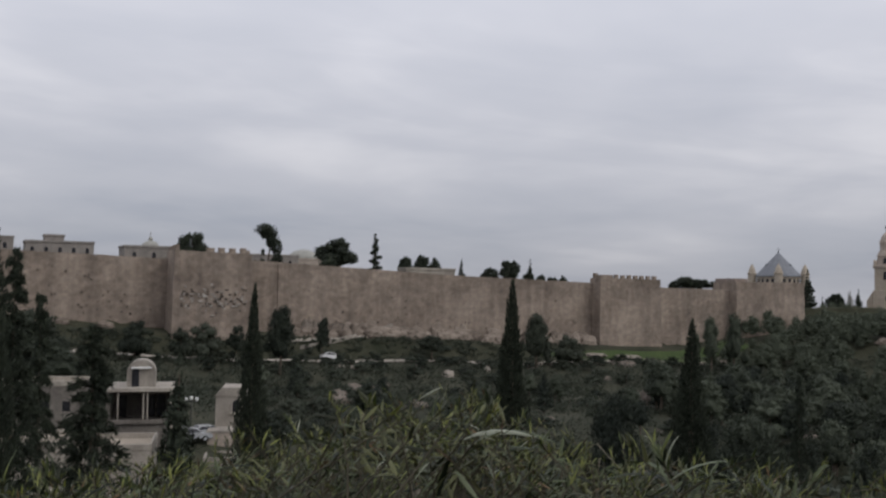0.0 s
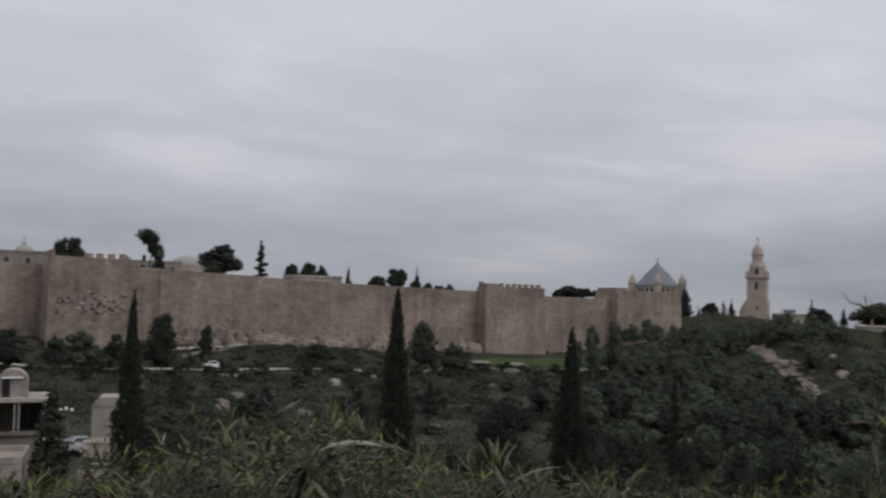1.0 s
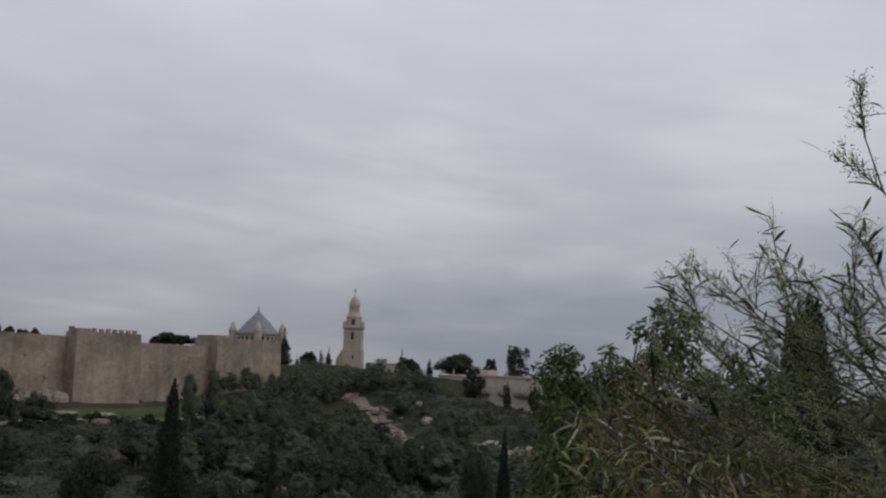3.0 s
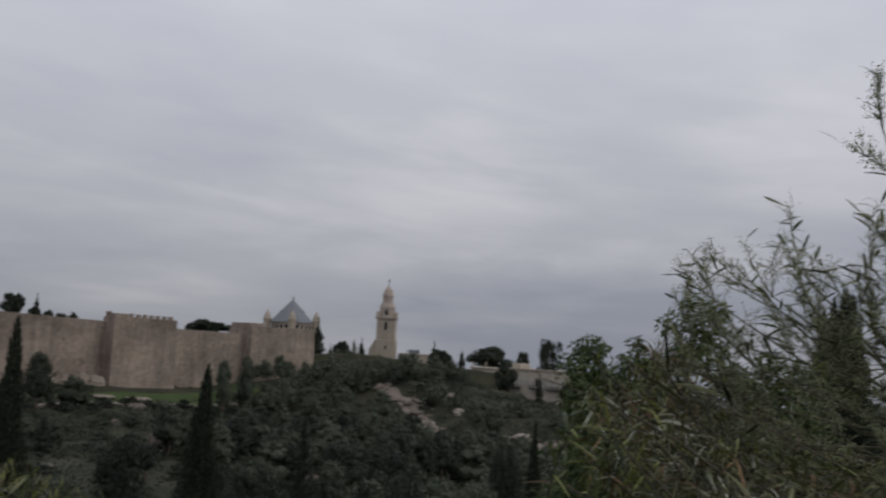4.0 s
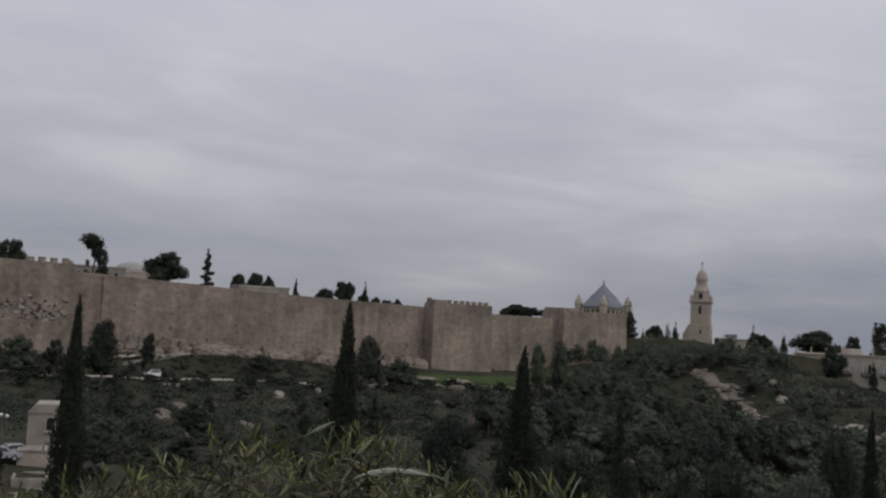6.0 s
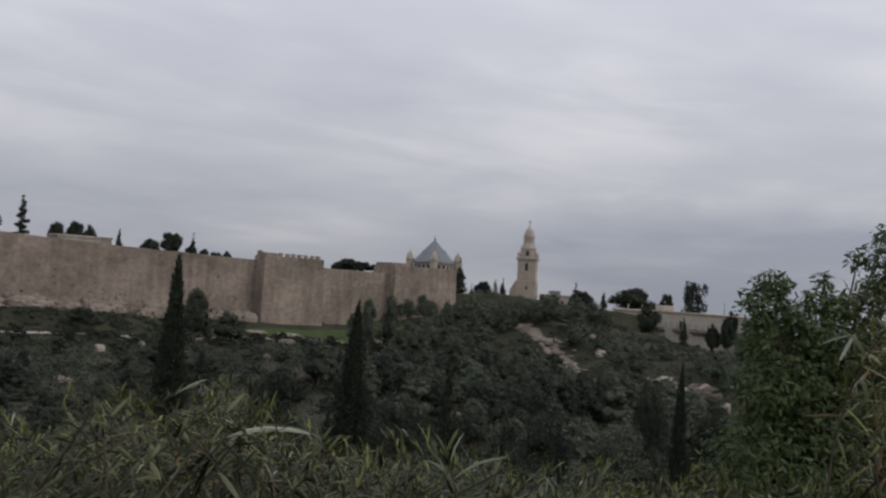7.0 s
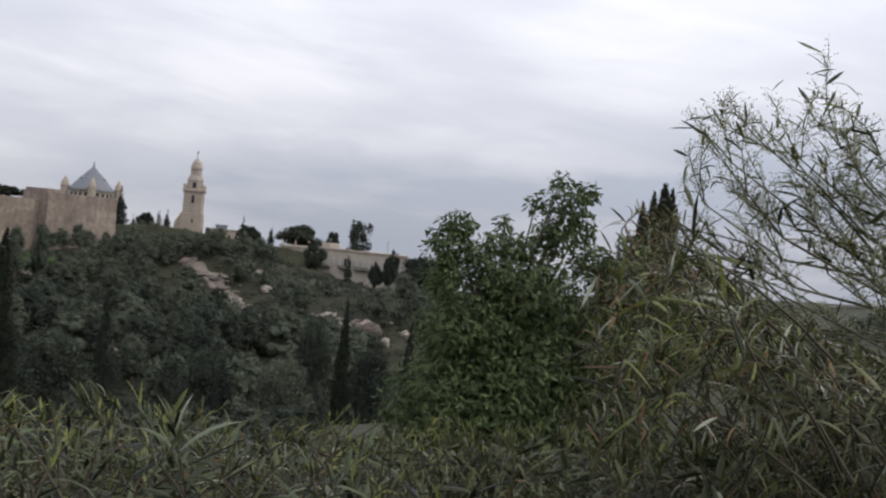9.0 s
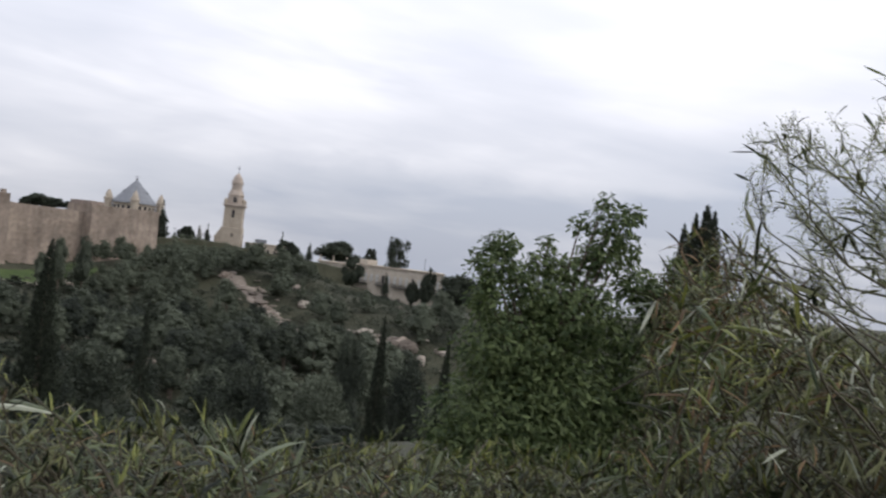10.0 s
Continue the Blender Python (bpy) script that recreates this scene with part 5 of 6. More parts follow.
for k in range(9400):
    u, w = rg.uniform(-90, 250), 17.5 + 118 * rg.uniform() ** 1.1
    if k >= 8600:
        u, w = rg.uniform(-80, 76), rg.uniform(5.5, 12.5)
    if u < -14 and w > 74:
        continue
    if 32 < w < 80 and abs(u - gully_u(w)) < 3.0:
        continue
    if rg.random() < 0.05 + 0.25 * (noise.noise((u * 0.06, w * 0.06, 0.0)) < -0.05):
        continue
    p = spot(u, w)
    s = rg.uniform(0.7, 2.0) if w > 13 else rg.uniform(0.4, 1.1)
    v, f = sprays(rg, [(p.x, p.y, ground_at(p.x, p.y) + 0.35 * s, s * 1.2, s * 1.2, s * 0.55)], 38, 0.23)
    sv.append(v)
    sf.append(f + so)
    so += len(v)
scrub = new("scrub", raw_mesh("scrub", np.concatenate(sv), np.concatenate(sf), M_OLIVE))
tagged(scrub, "low grey-green scrub covering the stony slope", "scrub", kind="stuff")

# boulders and the rocky gully
vs, fs = [], []
for i in range(41):
    f = i / 40
    for j in range(5):
        wide = 1.6 + 1.2 * noise.noise((i * 0.35, 2.0, 0.0))
        p = spot(gully_u(35 + 44 * f) + wide * (j / 2 - 1) * 1.2 + 1.4 * noise.noise((i * 0.22, 7.0, 0.0)), 35 + 44 * f)
        vs.append((p.x, p.y, ground_at(p.x, p.y) + 0.12 + 0.25 * noise.noise((i * 0.9, j * 0.9, 1.0))))
for i in range(40):
    for j in range(4):
        q = i * 5 + j
        fs.append((q, q + 1, q + 6, q + 5))
tagged(mesh_object("rocky_gully", vs, fs, M_GULLY, smooth_faces=True), "bare pale rock gully between the pines", "gully", kind="structure")
RAMP = [(-27.7, 196.4, -10.59), (-22.9, 200.5, -10.09), (-18.2, 205.5, -9.48), (-14.0, 212.4, -8.91), (-9.1, 215.6, -8.27)]
boulder(87.3, 72.4, 1.5, 1.0, 1.7, pale=True, label="large pale limestone boulder in a clearing")
boulder(127.4, 92.8, 2.3, 1.6, 2.4, label="tan limestone bedrock face in the wood")
boulder(123.9, 99.4, 1.3, 0.9, 1.2, pale=True)
boulder(131.0, 99.8, 1.9, 0.9, 1.0, pale=True)
boulder(132.0, 80.6, 3.2, 1.2, 0.9, pale=True)
boulder(135.6, 60.6, 1.5, 1.0, 0.9, pale=True)
boulder(144.2, 62.8, 1.3, 0.9, 0.8, pale=True)
boulder(136.4, 36.5, 1.9, 1.0, 1.1, label="tan limestone bedrock at the gully head")
boulder(135.7, 42.0, 1.3, 0.9, 0.99)
boulder(134.7, 38.5, 1.2, 0.8, 0.74)
boulder(145.2, 51.6, 1.79, 1.20, 1.24)
boulder(137.0, 59.9, 1.58, 1.05, 0.95, pale=True)
boulder(127.5, 87.0, 2.96, 1.98, 1.07)
boulder(125.8, 94.9, 2.31, 1.54, 2.70)
boulder(122.1, 100.5, 1.23, 0.82, 1.01, pale=True)
boulder(130.3, 101.0, 1.39, 0.93, 0.84, pale=True)
boulder(115.2, 77.5, 1.74, 1.16, 1.04)
boulder(gully_u(43.1) + 0.6, 43.1, 2.71, 1.81, 0.73)
boulder(gully_u(47.2) + 0.6, 47.2, 2.00, 1.33, 0.60)
boulder(gully_u(52.1) + 0.6, 52.1, 2.23, 1.49, 0.71)
boulder(gully_u(55.2) + 0.6, 55.2, 1.42, 0.95, 0.70)
boulder(gully_u(59.9) + 0.6, 59.9, 1.91, 1.27, 0.80)
boulder(gully_u(64.1) + 0.6, 64.1, 1.25, 0.83, 0.67)
boulder(gully_u(68.9) + 0.6, 68.9, 1.83, 1.22, 0.66)
boulder(gully_u(75.1) + 0.6, 75.1, 1.42, 0.95, 0.74)
boulder(gully_u(79.4) + 0.6, 79.4, 1.50, 1.00, 0.62)
boulder(130.7, 79.5, 1.84, 1.22, 0.44)
boulder(130.9, 83.6, 1.58, 1.05, 0.55)
boulder(131.0, 88.4, 1.80, 1.20, 0.97)
boulder(129.1, 92.2, 1.42, 0.94, 1.06)
boulder(123.5, 97.5, 1.02, 0.68, 0.61)
boulder(130.3, 77.5, 1.23, 0.82, 0.66, pale=True)
boulder(122.5, 105.5, 0.78, 0.52, 0.80, pale=True)
boulder(25.9, 49.3, 1.42, 0.95, 1.02)
boulder(6.9, 42.5, 1.87, 1.25, 1.86)
boulder(30.8, 28.3, 1.06, 0.71, 0.96, pale=True)
boulder(52.9, 59.3, 1.18, 0.78, 2.65)
boulder(135.5, 40.3, 1.2, 0.9, 0.9)
boulder(77.2, 20.7, 2.47, 1.65, 1.11)
boulder(68.0, 18.0, 1.46, 0.98, 0.88, pale=True)
boulder(108.0, 13.9, 2.06, 1.37, 0.99, pale=True)
boulder(-0.7, 56.5, 2.54, 1.69, 1.83)
boulder(6.6, 51.8, 1.77, 1.18, 2.08)
boulder(31.0, 28.7, 1.17, 0.78, 1.15, pale=True)
boulder(76.2, 10.2, 2.82, 1.88, 0.58, pale=True)
boulder(84.0, 11.4, 3.51, 2.34, 0.59, pale=True)
boulder(86.0, 17.3, 2.56, 1.71, 0.81)
# low pale wall along the ramp below the city wall
vs, fs = [], []
for i, (x, y, z) in enumerate(RAMP):
    z = ground_at(x, y)
    for oy, oz in ((0.0, -0.4), (0.0, 0.75), (0.45, 0.75), (0.45, -0.4)):
        vs.append((x, y + oy, z + oz + 0.06 * (i % 2)))
    if i:
        for j in range(4):
            a, b = 4 * i - 4 + j, 4 * i - 4 + (j + 1) % 4
            fs.append((a, b, b + 4, a + 4))
fs += [(3, 2, 1, 0), tuple(4 * len(RAMP) - 4 + j for j in range(4))]
tagged(mesh_object("low_wall", vs, fs, M_PALE), "low pale stone wall along a ramp", "wall")
for k in range(46):
    f = rr.random()
    boulder(gully_u(34 + 45 * f) + rr.gauss(0.8, 2.4), 34 + 45 * f + rr.uniform(-2, 2), rr.uniform(0.3, 1.3), rr.uniform(0.3, 0.9), rr.uniform(0.15, 0.45), pale=rr.random() < 0.2)
for k in range(60):
    boulder(rr.uniform(-10, 190), rr.uniform(19, 110), rr.uniform(0.5, 1.6), rr.uniform(0.4, 1.0), rr.uniform(0.3, 0.9), pale=rr.random() < 0.3)
for k in range(26):
    boulder(rr.uniform(52, 112), rr.uniform(15.5, 20), rr.uniform(0.5, 1.5), rr.uniform(0.4, 0.8), rr.uniform(0.3, 0.7), pale=rr.random() < 0.5)

# ---- foreground plants ----
M_LEAF = material("grey_green_leaf", (0.009, 0.014, 0.006), (0.080, 0.099, 0.046), 6.0, 60.0, 0.5, 0.1, 0.002, island=0.75, spec=0.3, trans=0.15)
M_LEAFONE = material("grey_green_leaf_single", (0.022, 0.034, 0.014), (0.16, 0.185, 0.11), 6.0, 60.0, 0.5, 0.1, 0.002, rand=0.9, spec=0.3, trans=0.15)
M_YOUNG = material("yellow_green_shoot", (0.040, 0.056, 0.012), (0.19, 0.205, 0.05), 6.0, 60.0, 0.5, 0.1, 0.002, island=0.7, spec=0.4, trans=0.25)
M_PALELEAF = material("pale_leaf_back", (0.11, 0.13, 0.085), (0.33, 0.345, 0.26), 6.0, 60.0, 0.45, 0.1, 0.002, island=0.6, spec=0.4, trans=0.15)
M_LEAFOLIVE = material("olive_leaf", (0.020, 0.023, 0.010), (0.125, 0.13, 0.058), 6.0, 60.0, 0.5, 0.1, 0.002, island=0.75, spec=0.25, trans=0.15)
M_DRY = material("dry_brown_pod", (0.062, 0.038, 0.019), (0.16, 0.10, 0.05), 6.0, 60.0, 0.8, 0.1, 0.002, island=0.7)
M_TWIG = material("olive_brown_twig", (0.03, 0.027, 0.018), (0.095, 0.082, 0.055), 8.0, 60.0, 0.8, 0.3, 0.003)
M_BARETWIG = material("pale_bare_twig", (0.11, 0.095, 0.07), (0.24, 0.21, 0.16), 8.0, 60.0, 0.8, 0.2, 0.002)
M_FINE = material("grey_green_twig", (0.055, 0.052, 0.034), (0.16, 0.15, 0.095), 8.0, 60.0, 0.8, 0.2, 0.002)
M_BUD = material("pale_green_buds", (0.17, 0.19, 0.10), (0.34, 0.36, 0.21), 6.0, 60.0, 0.7, 0.0, island=0.6)
M_BROAD = material("fresh_green_leaf", (0.034, 0.055, 0.019), (0.112, 0.145, 0.055), 3.0, 40.0, 0.6, 0.0, island=0.45, spec=0.25, trans=0.35)


def long_leaf(curl, fold, width, twist=0.0, sections=4):
    """A narrow folded leaf, 1 long, along +x, bending down by curl radians."""
    vs, fs = [], []
    x = z = 0.0
    for i in range(sections + 1):
        s = i / sections
        wd = width * (math.sin(math.pi * min(1.0, s * 0.94 + 0.06)) ** 0.75) * 0.5 + 0.004
        a = curl * s
        tw = twist * s
        for k, side in enumerate((-1, 0, 1)):
            oy = side * wd * math.cos(tw)
            oz = -abs(side) * wd * fold + side * wd * math.sin(tw)
            vs.append((x + oz * math.sin(a), oy, z + oz * math.cos(a)))
        x += math.cos(a) / sections
        z -= math.sin(a) / sections
    for i in range(sections):
        q = 3 * i
        fs += [(q, q + 3, q + 4, q + 1), (q + 1, q + 4, q + 5, q + 2)]
    return np.array(vs), np.array(fs)


lr = random.Random(21)
LEAVES = [long_leaf(lr.uniform(0.2, 1.9), lr.uniform(0.1, 0.6), lr.uniform(0.048, 0.08), lr.uniform(-1.0, 1.0)) for _ in range(12)]
LEAVES += [long_leaf(lr.uniform(0.1, 0.9), lr.uniform(0.15, 0.6), lr.uniform(0.10, 0.165), lr.uniform(-0.8, 0.8)) for _ in range(12)]
LEAFMESH = [raw_mesh("leaf", v, f, M_LEAFONE) for v, f in LEAVES]


def leaf_matrix(p, way, length, roll):
    way = way.normalized()
    side = way.cross(Vector((0, 0, 1)))
    side = side.normalized() if side.length > 1e-3 else Vector((1, 0, 0))
    upv = side.cross(way)
    m = Matrix((way, -side, upv)).transposed()
    m = m @ Matrix.Rotation(roll, 3, "X")
    return m, p, length


class Pile:
    """Collects leaves and twigs of one plant."""

    def __init__(self):
        self.v, self.f, self.n = {}, {}, {}
        self.tv, self.tf = [], []
        self.single = []
        self.bare = []

    def leaf(self, key, m3, p, length, which):
        v, f = LEAVES[which]
        q = v @ (np.array(m3).T * length) + np.array(p)
        self.v.setdefault(key, []).append(q)
        n = self.n.get(key, 0)
        self.f.setdefault(key, []).append(f + n)
        self.n[key] = n + len(v)

    def finish(self, ob, names, bark=None):
        if self.tv:
            part_me = bpy.data.meshes.new("stem")
            part_me.from_pydata([tuple(v) for v in self.tv], [], self.tf)
            part_me.materials.append(bark or M_TWIG)
            o = new("stem", part_me)
            o.parent = ob
        for dv, df in self.bare:
            o = new("bare_twig", raw_mesh("bare_twig", [tuple(v) for v in dv], df, M_BARETWIG))
            o.parent = ob
            o["label"] = "pale bare twig"
        for key in self.v:
            nm, mat, lab = names[key]
            o = new(nm, raw_mesh(nm, np.concatenate(self.v[key]), np.concatenate(self.f[key]), mat))
            o.parent = ob
            o["kind"] = "stuff"
            if lab:
                o["label"] = lab
        for m3, p, length, which in self.single:
            o = new("leaf", LEAFMESH[which])
            o.parent = ob
            o.matrix_basis = Matrix.Translation(p) @ m3.to_4x4() @ Matrix.Diagonal((length, length, length, 1))


NAMES = {"old": ("foliage", M_LEAF, ""), "young": ("young_foliage", M_YOUNG, "bright yellow-green young shoots"), "olive": ("foliage", M_LEAFOLIVE, ""), "pale": ("pale_foliage", M_PALELEAF, "pale grey turned leaves"), "dry": ("dry_foliage", M_DRY, "dry reddish-brown pods"), "bud": ("inflorescence", M_BUD, "tiny pale green flower buds")}


def shoot(pile, tip, root, n, size, rg, key="old", dry=0.02, single=0.0, spread=1.0, tips=0.3, broad=0.0):
    """A stem from root to tip with long leaves along its upper part."""
    tip, root = Vector(tip), Vector(root)
    mid = (tip + root) / 2 + Vector((rg.uniform(-0.06, 0.06), rg.uniform(-0.06, 0.06), 0.05))
    pts = [root.lerp(mid, s).lerp(mid.lerp(tip, s), s) for s in (0, 0.25, 0.5, 0.75, 1.0)]
    tube(pile.tv, pile.tf, pts, [0.0034, 0.003, 0.0026, 0.002, 0.001], 4)
    a = rg.uniform(0, 6.28)
    along = (tip - root).normalized()
    e1 = along.cross(Vector((0.2, 0.9, 0.1))).normalized()
    e2 = along.cross(e1)
    for i in range(n):
        s = 0.3 + 0.7 * ((i + rg.random()) / n) ** 0.75
        j = min(3, int(s * 4))
        p = pts[j].lerp(pts[j + 1], s * 4 - j)
        a += 2.4
        out = e1 * math.cos(a) + e2 * math.sin(a)
        tip_part = s > 0.78
        if tip_part:
            way = along * rg.uniform(0.7, 1.2) + out * rg.uniform(0.2, 0.65) * spread + Vector((rg.gauss(0, 0.12), rg.gauss(0, 0.12), rg.uniform(0.2, 0.8)))
        else:
            way = along * rg.uniform(0.3, 0.9) + out * rg.uniform(0.5, 1.1) * spread + Vector((rg.gauss(0, 0.3), rg.gauss(0, 0.3), rg.uniform(-0.9, 0.1)))
        m3, p0, ln = leaf_matrix(p, way, size * rg.uniform(0.55, 1.25) * (0.55 if tip_part else 1.0), rg.uniform(-0.9, 0.9))
        which = rg.randrange(12)
        if rg.random() < broad:
            which += 12
            ln *= 0.62
        if single and rg.random() < single:
            pile.single.append((m3, p0.copy(), ln, which))
        else:
            pile.leaf("dry" if rg.random() < dry else "pale" if which < 12 and rg.random() < (0.16 if key == "olive" else 0.10) else ("young" if tip_part and rg.random() < tips else key), m3, p0, ln, which)


def hedge_top(x, y):
    """Height of the hedge over the place."""
    d = math.hypot(x, y)
    az = math.degrees(math.atan2(x, y))
    el = np.interp(az, [-40, -22, -14, -8, -3, 2, 6, 12, 20, 30, 40, 60], [-10.6, -10.2, -9.2, -7.4, -6.6, -6.4, -8.2, -8.8, -9.6, -9.2, -8.8, -8.8])
    return math.tan(radians(float(el))) * min(d, 3.3) - 0.22 * max(0.0, d - 3.3) + 0.05 * noise.noise((x * 2.3, y * 2.3, 0.5)) + 0.05 * noise.noise((x * 4.1, y * 4.1, 2.5)) + 0.02


hr = random.Random(63)
CENTRES = [(-2.6, 2.6), (-1.7, 2.9), (-0.8, 3.0), (0.1, 3.3), (1.0, 3.2), (1.9, 3.5), (-1.3, 3.9), (0.6, 4.2), (2.2, 4.4), (-2.4, 3.9), (0.4, 2.5), (1.4, 2.6)]
piles = [Pile() for _ in CENTRES]
nsingle = 0
for k in range(2450):
    x, y = hr.uniform(-3.3, 3.1), hr.uniform(2.05, 5.0)
    if math.hypot(x + 0.25, y - 0.7) < 1.62 or math.hypot(x, y) > 5.2:
        continue
    c = min(range(len(CENTRES)), key=lambda i: (CENTRES[i][0] - x) ** 2 + (CENTRES[i][1] - y) ** 2)
    top = hedge_top(x, y) - abs(hr.gauss(0, 0.10)) + 0.02
    if hr.random() < 0.35:
        top -= hr.uniform(0.1, 0.5)
    ln = hr.uniform(0.35, 0.6)
    tuft = math.hypot(x - 0.0, y - 3.5) < 0.42
    young = hr.random() < (0.8 if tuft else 0.2) and y > 2.5
    root = (x + ln * hr.gauss(0, 0.45), y + ln * hr.gauss(0.1, 0.4), top - ln * hr.uniform(0.5, 0.95))
    near = y < 2.9 and nsingle < 230
    before = len(piles[c].single)
    shoot(piles[c], (x, y, top), root, hr.randrange(22, 31), (hr.uniform(0.06, 0.108) if hr.random() < 0.78 else hr.uniform(0.11, 0.165)) * (0.72 if young else 1.0), hr, "young" if young else "olive" if hr.random() < 0.45 else "old", 0.03, 0.04 if near else 0.0, tips=0.5, broad=0.85)
    if near and hr.random() < 0.22:
        shoot(piles[c], (x, y, top + 0.02), root, 6, hr.uniform(0.16, 0.23), hr, "pale" if hr.random() < 0.5 else "old", 0.0, 0.5, broad=0.6)
    nsingle += len(piles[c].single) - before
for (cx, cy), pl in zip(CENTRES, piles):
    gz = ground_at(cx, cy)
    bush = thing("acacia_bush", Matrix.Identity(4), "willow-leaved acacia bush with long drooping grey-green leaves", "bush", "acacia hedge")
    for k in range(7):
        ex, ey = cx + hr.uniform(-0.45, 0.45), cy + hr.uniform(-0.4, 0.4)
        tube(pl.tv, pl.tf, [(cx + hr.uniform(-0.05, 0.05), cy, gz - 0.1), ((cx + ex) / 2, (cy + ey) / 2, gz * 0.55 - 0.3), (ex, ey, hedge_top(ex, ey) - 0.4)], [0.02, 0.014, 0.006], 5)
    # a few bare pale twigs stand clear of the leaves
    for k in range(3):
        ex, ey = cx + hr.uniform(-0.5, 0.5), cy + hr.uniform(-0.4, 0.4)
        if math.hypot(ex + 0.25, ey - 0.7) < 2.6:
            continue
        ez, lean, turn = hedge_top(ex, ey), hr.uniform(0.05, 0.28), hr.uniform(0, 6.28)
        ox, oy = lean * math.cos(turn), lean * math.sin(turn)
        dv, df = [], []
        pl.bare.append((dv, df))
        tube(dv, df, [(ex, ey, ez - 0.35), (ex + ox * 0.4, ey + oy * 0.4, ez - 0.12), (ex + ox, ey + oy, ez - 0.01), (ex + 1.6 * ox, ey + 1.6 * oy, ez + hr.uniform(-0.1, 0.0))], [0.0026, 0.0022, 0.0017, 0.0008], 5)
    pl.finish(bush, NAMES)

# denser bush beside the path, with dry pods
RC = [(1.75, 1.95), (2.5, 2.0), (2.1, 2.75), (3.0, 2.7), (2.7, 1.3)]
rpiles = [Pile() for _ in RC]
nsingle = 0
for k in range(2500):
    x, y = hr.uniform(1.25, 3.9), hr.uniform(0.7, 3.5)
    dx, dy = x + 0.25, y - 0.68
    d, az = math.hypot(dx, dy), math.degrees(math.atan2(dx, dy))
    if d < 2.0 or d > 4.2 or az < 46.4 or (d < 2.7 and az < 50.5):
        continue
    c = min(range(len(RC)), key=lambda i: (RC[i][0] - x) ** 2 + (RC[i][1] - y) ** 2)
    el = float(np.interp(az, [45.5, 47, 48, 49.5, 51.5, 53, 55, 58, 62, 68, 80], [-9, -4.5, -0.3, 2.5, 1.9, 0.2, -1.6, -3.2, -4.2, -4.8, -5])) + hr.gauss(0, 0.8)
    top = math.tan(radians(el)) * d - abs(hr.gauss(0, 0.08))
    if hr.random() < 0.6:
        top -= hr.uniform(0.05, 0.9)
    ln = hr.uniform(0.3, 0.55)
    young = hr.random() < (0.5 if 47 < az < 53 and top > -0.4 else 0.22)
    out = Vector((-dx, -dy, 0)).normalized() * hr.uniform(-0.05, 0.22)
    near = d < 2.5 and nsingle < 60
    before = len(rpiles[c].single)
    shoot(rpiles[c], (x + out.x, y + out.y, top), (x - out.x + ln * hr.uniform(-0.1, 1.0), y - out.y + ln * hr.gauss(-0.25, 0.5), top - ln * hr.uniform(0.2, 0.9)), hr.randrange(20, 28), hr.uniform(0.06, 0.1) if hr.random() < 0.85 else hr.uniform(0.11, 0.15), hr, "young" if young else "olive", 0.24 if 47.5 < az < 51.5 and top > -0.25 else 0.10 if 46 < az < 56 else 0.06, 0.06 if near else 0.0, broad=0.14)
    nsingle += len(rpiles[c].single) - before
for (cx, cy), pl in zip(RC, rpiles):
    gz = ground_at(cx, cy)
    bush = thing("acacia_bush", Matrix.Identity(4), "tangled acacia bush with long leaves and reddish dry pods", "bush", "acacia hedge")
    for k in range(7):
        ex, ey = cx + hr.uniform(-0.4, 0.4), cy + hr.uniform(-0.4, 0.4)
        tube(pl.tv, pl.tf, [(cx, cy, gz - 0.1), ((cx + ex) / 2, (cy + ey) / 2, gz * 0.5), (ex, ey, -0.95)], [0.02, 0.012, 0.005], 5)
    pl.finish(bush, NAMES)

# ---- open acacia with fine flowering twigs ----
EYE = Vector((-0.24, 0.68, 0.0))


def seen_from_path(az, el, d):
    a = radians(az + 0.5)
    return EYE + Vector((math.sin(a) * d, math.cos(a) * d, math.tan(radians(el)) * d))


acacia = thing("acacia_tree", Matrix.Identity(4), "open acacia with fine budding twigs and sparse long leaves", "tree")
ap = Pile()
base = seen_from_path(74, -10, 3.7)
gz = ground_at(base.x, base.y)
fork = seen_from_path(72, -1.5, 3.6)
tube(ap.tv, ap.tf, [(base.x, base.y, gz - 0.2), (base.x - 0.03, base.y, -0.9), fork], [0.06, 0.05, 0.035], 8)
budv, budf = [], []
ar = random.Random(17)


def bud(p, r):
    n = len(budv)
    for o in ((r, 0, 0), (-r, 0, 0), (0, r, 0), (0, -r, 0), (0, 0, r), (0, 0, -r)):
        budv.append((p.x + o[0], p.y + o[1], p.z + o[2]))
    for f in ((0, 2, 4), (2, 1, 4), (1, 3, 4), (3, 0, 4), (2, 0, 5), (1, 2, 5), (3, 1, 5), (0, 3, 5)):
        budf.append(tuple(n + i for i in f))


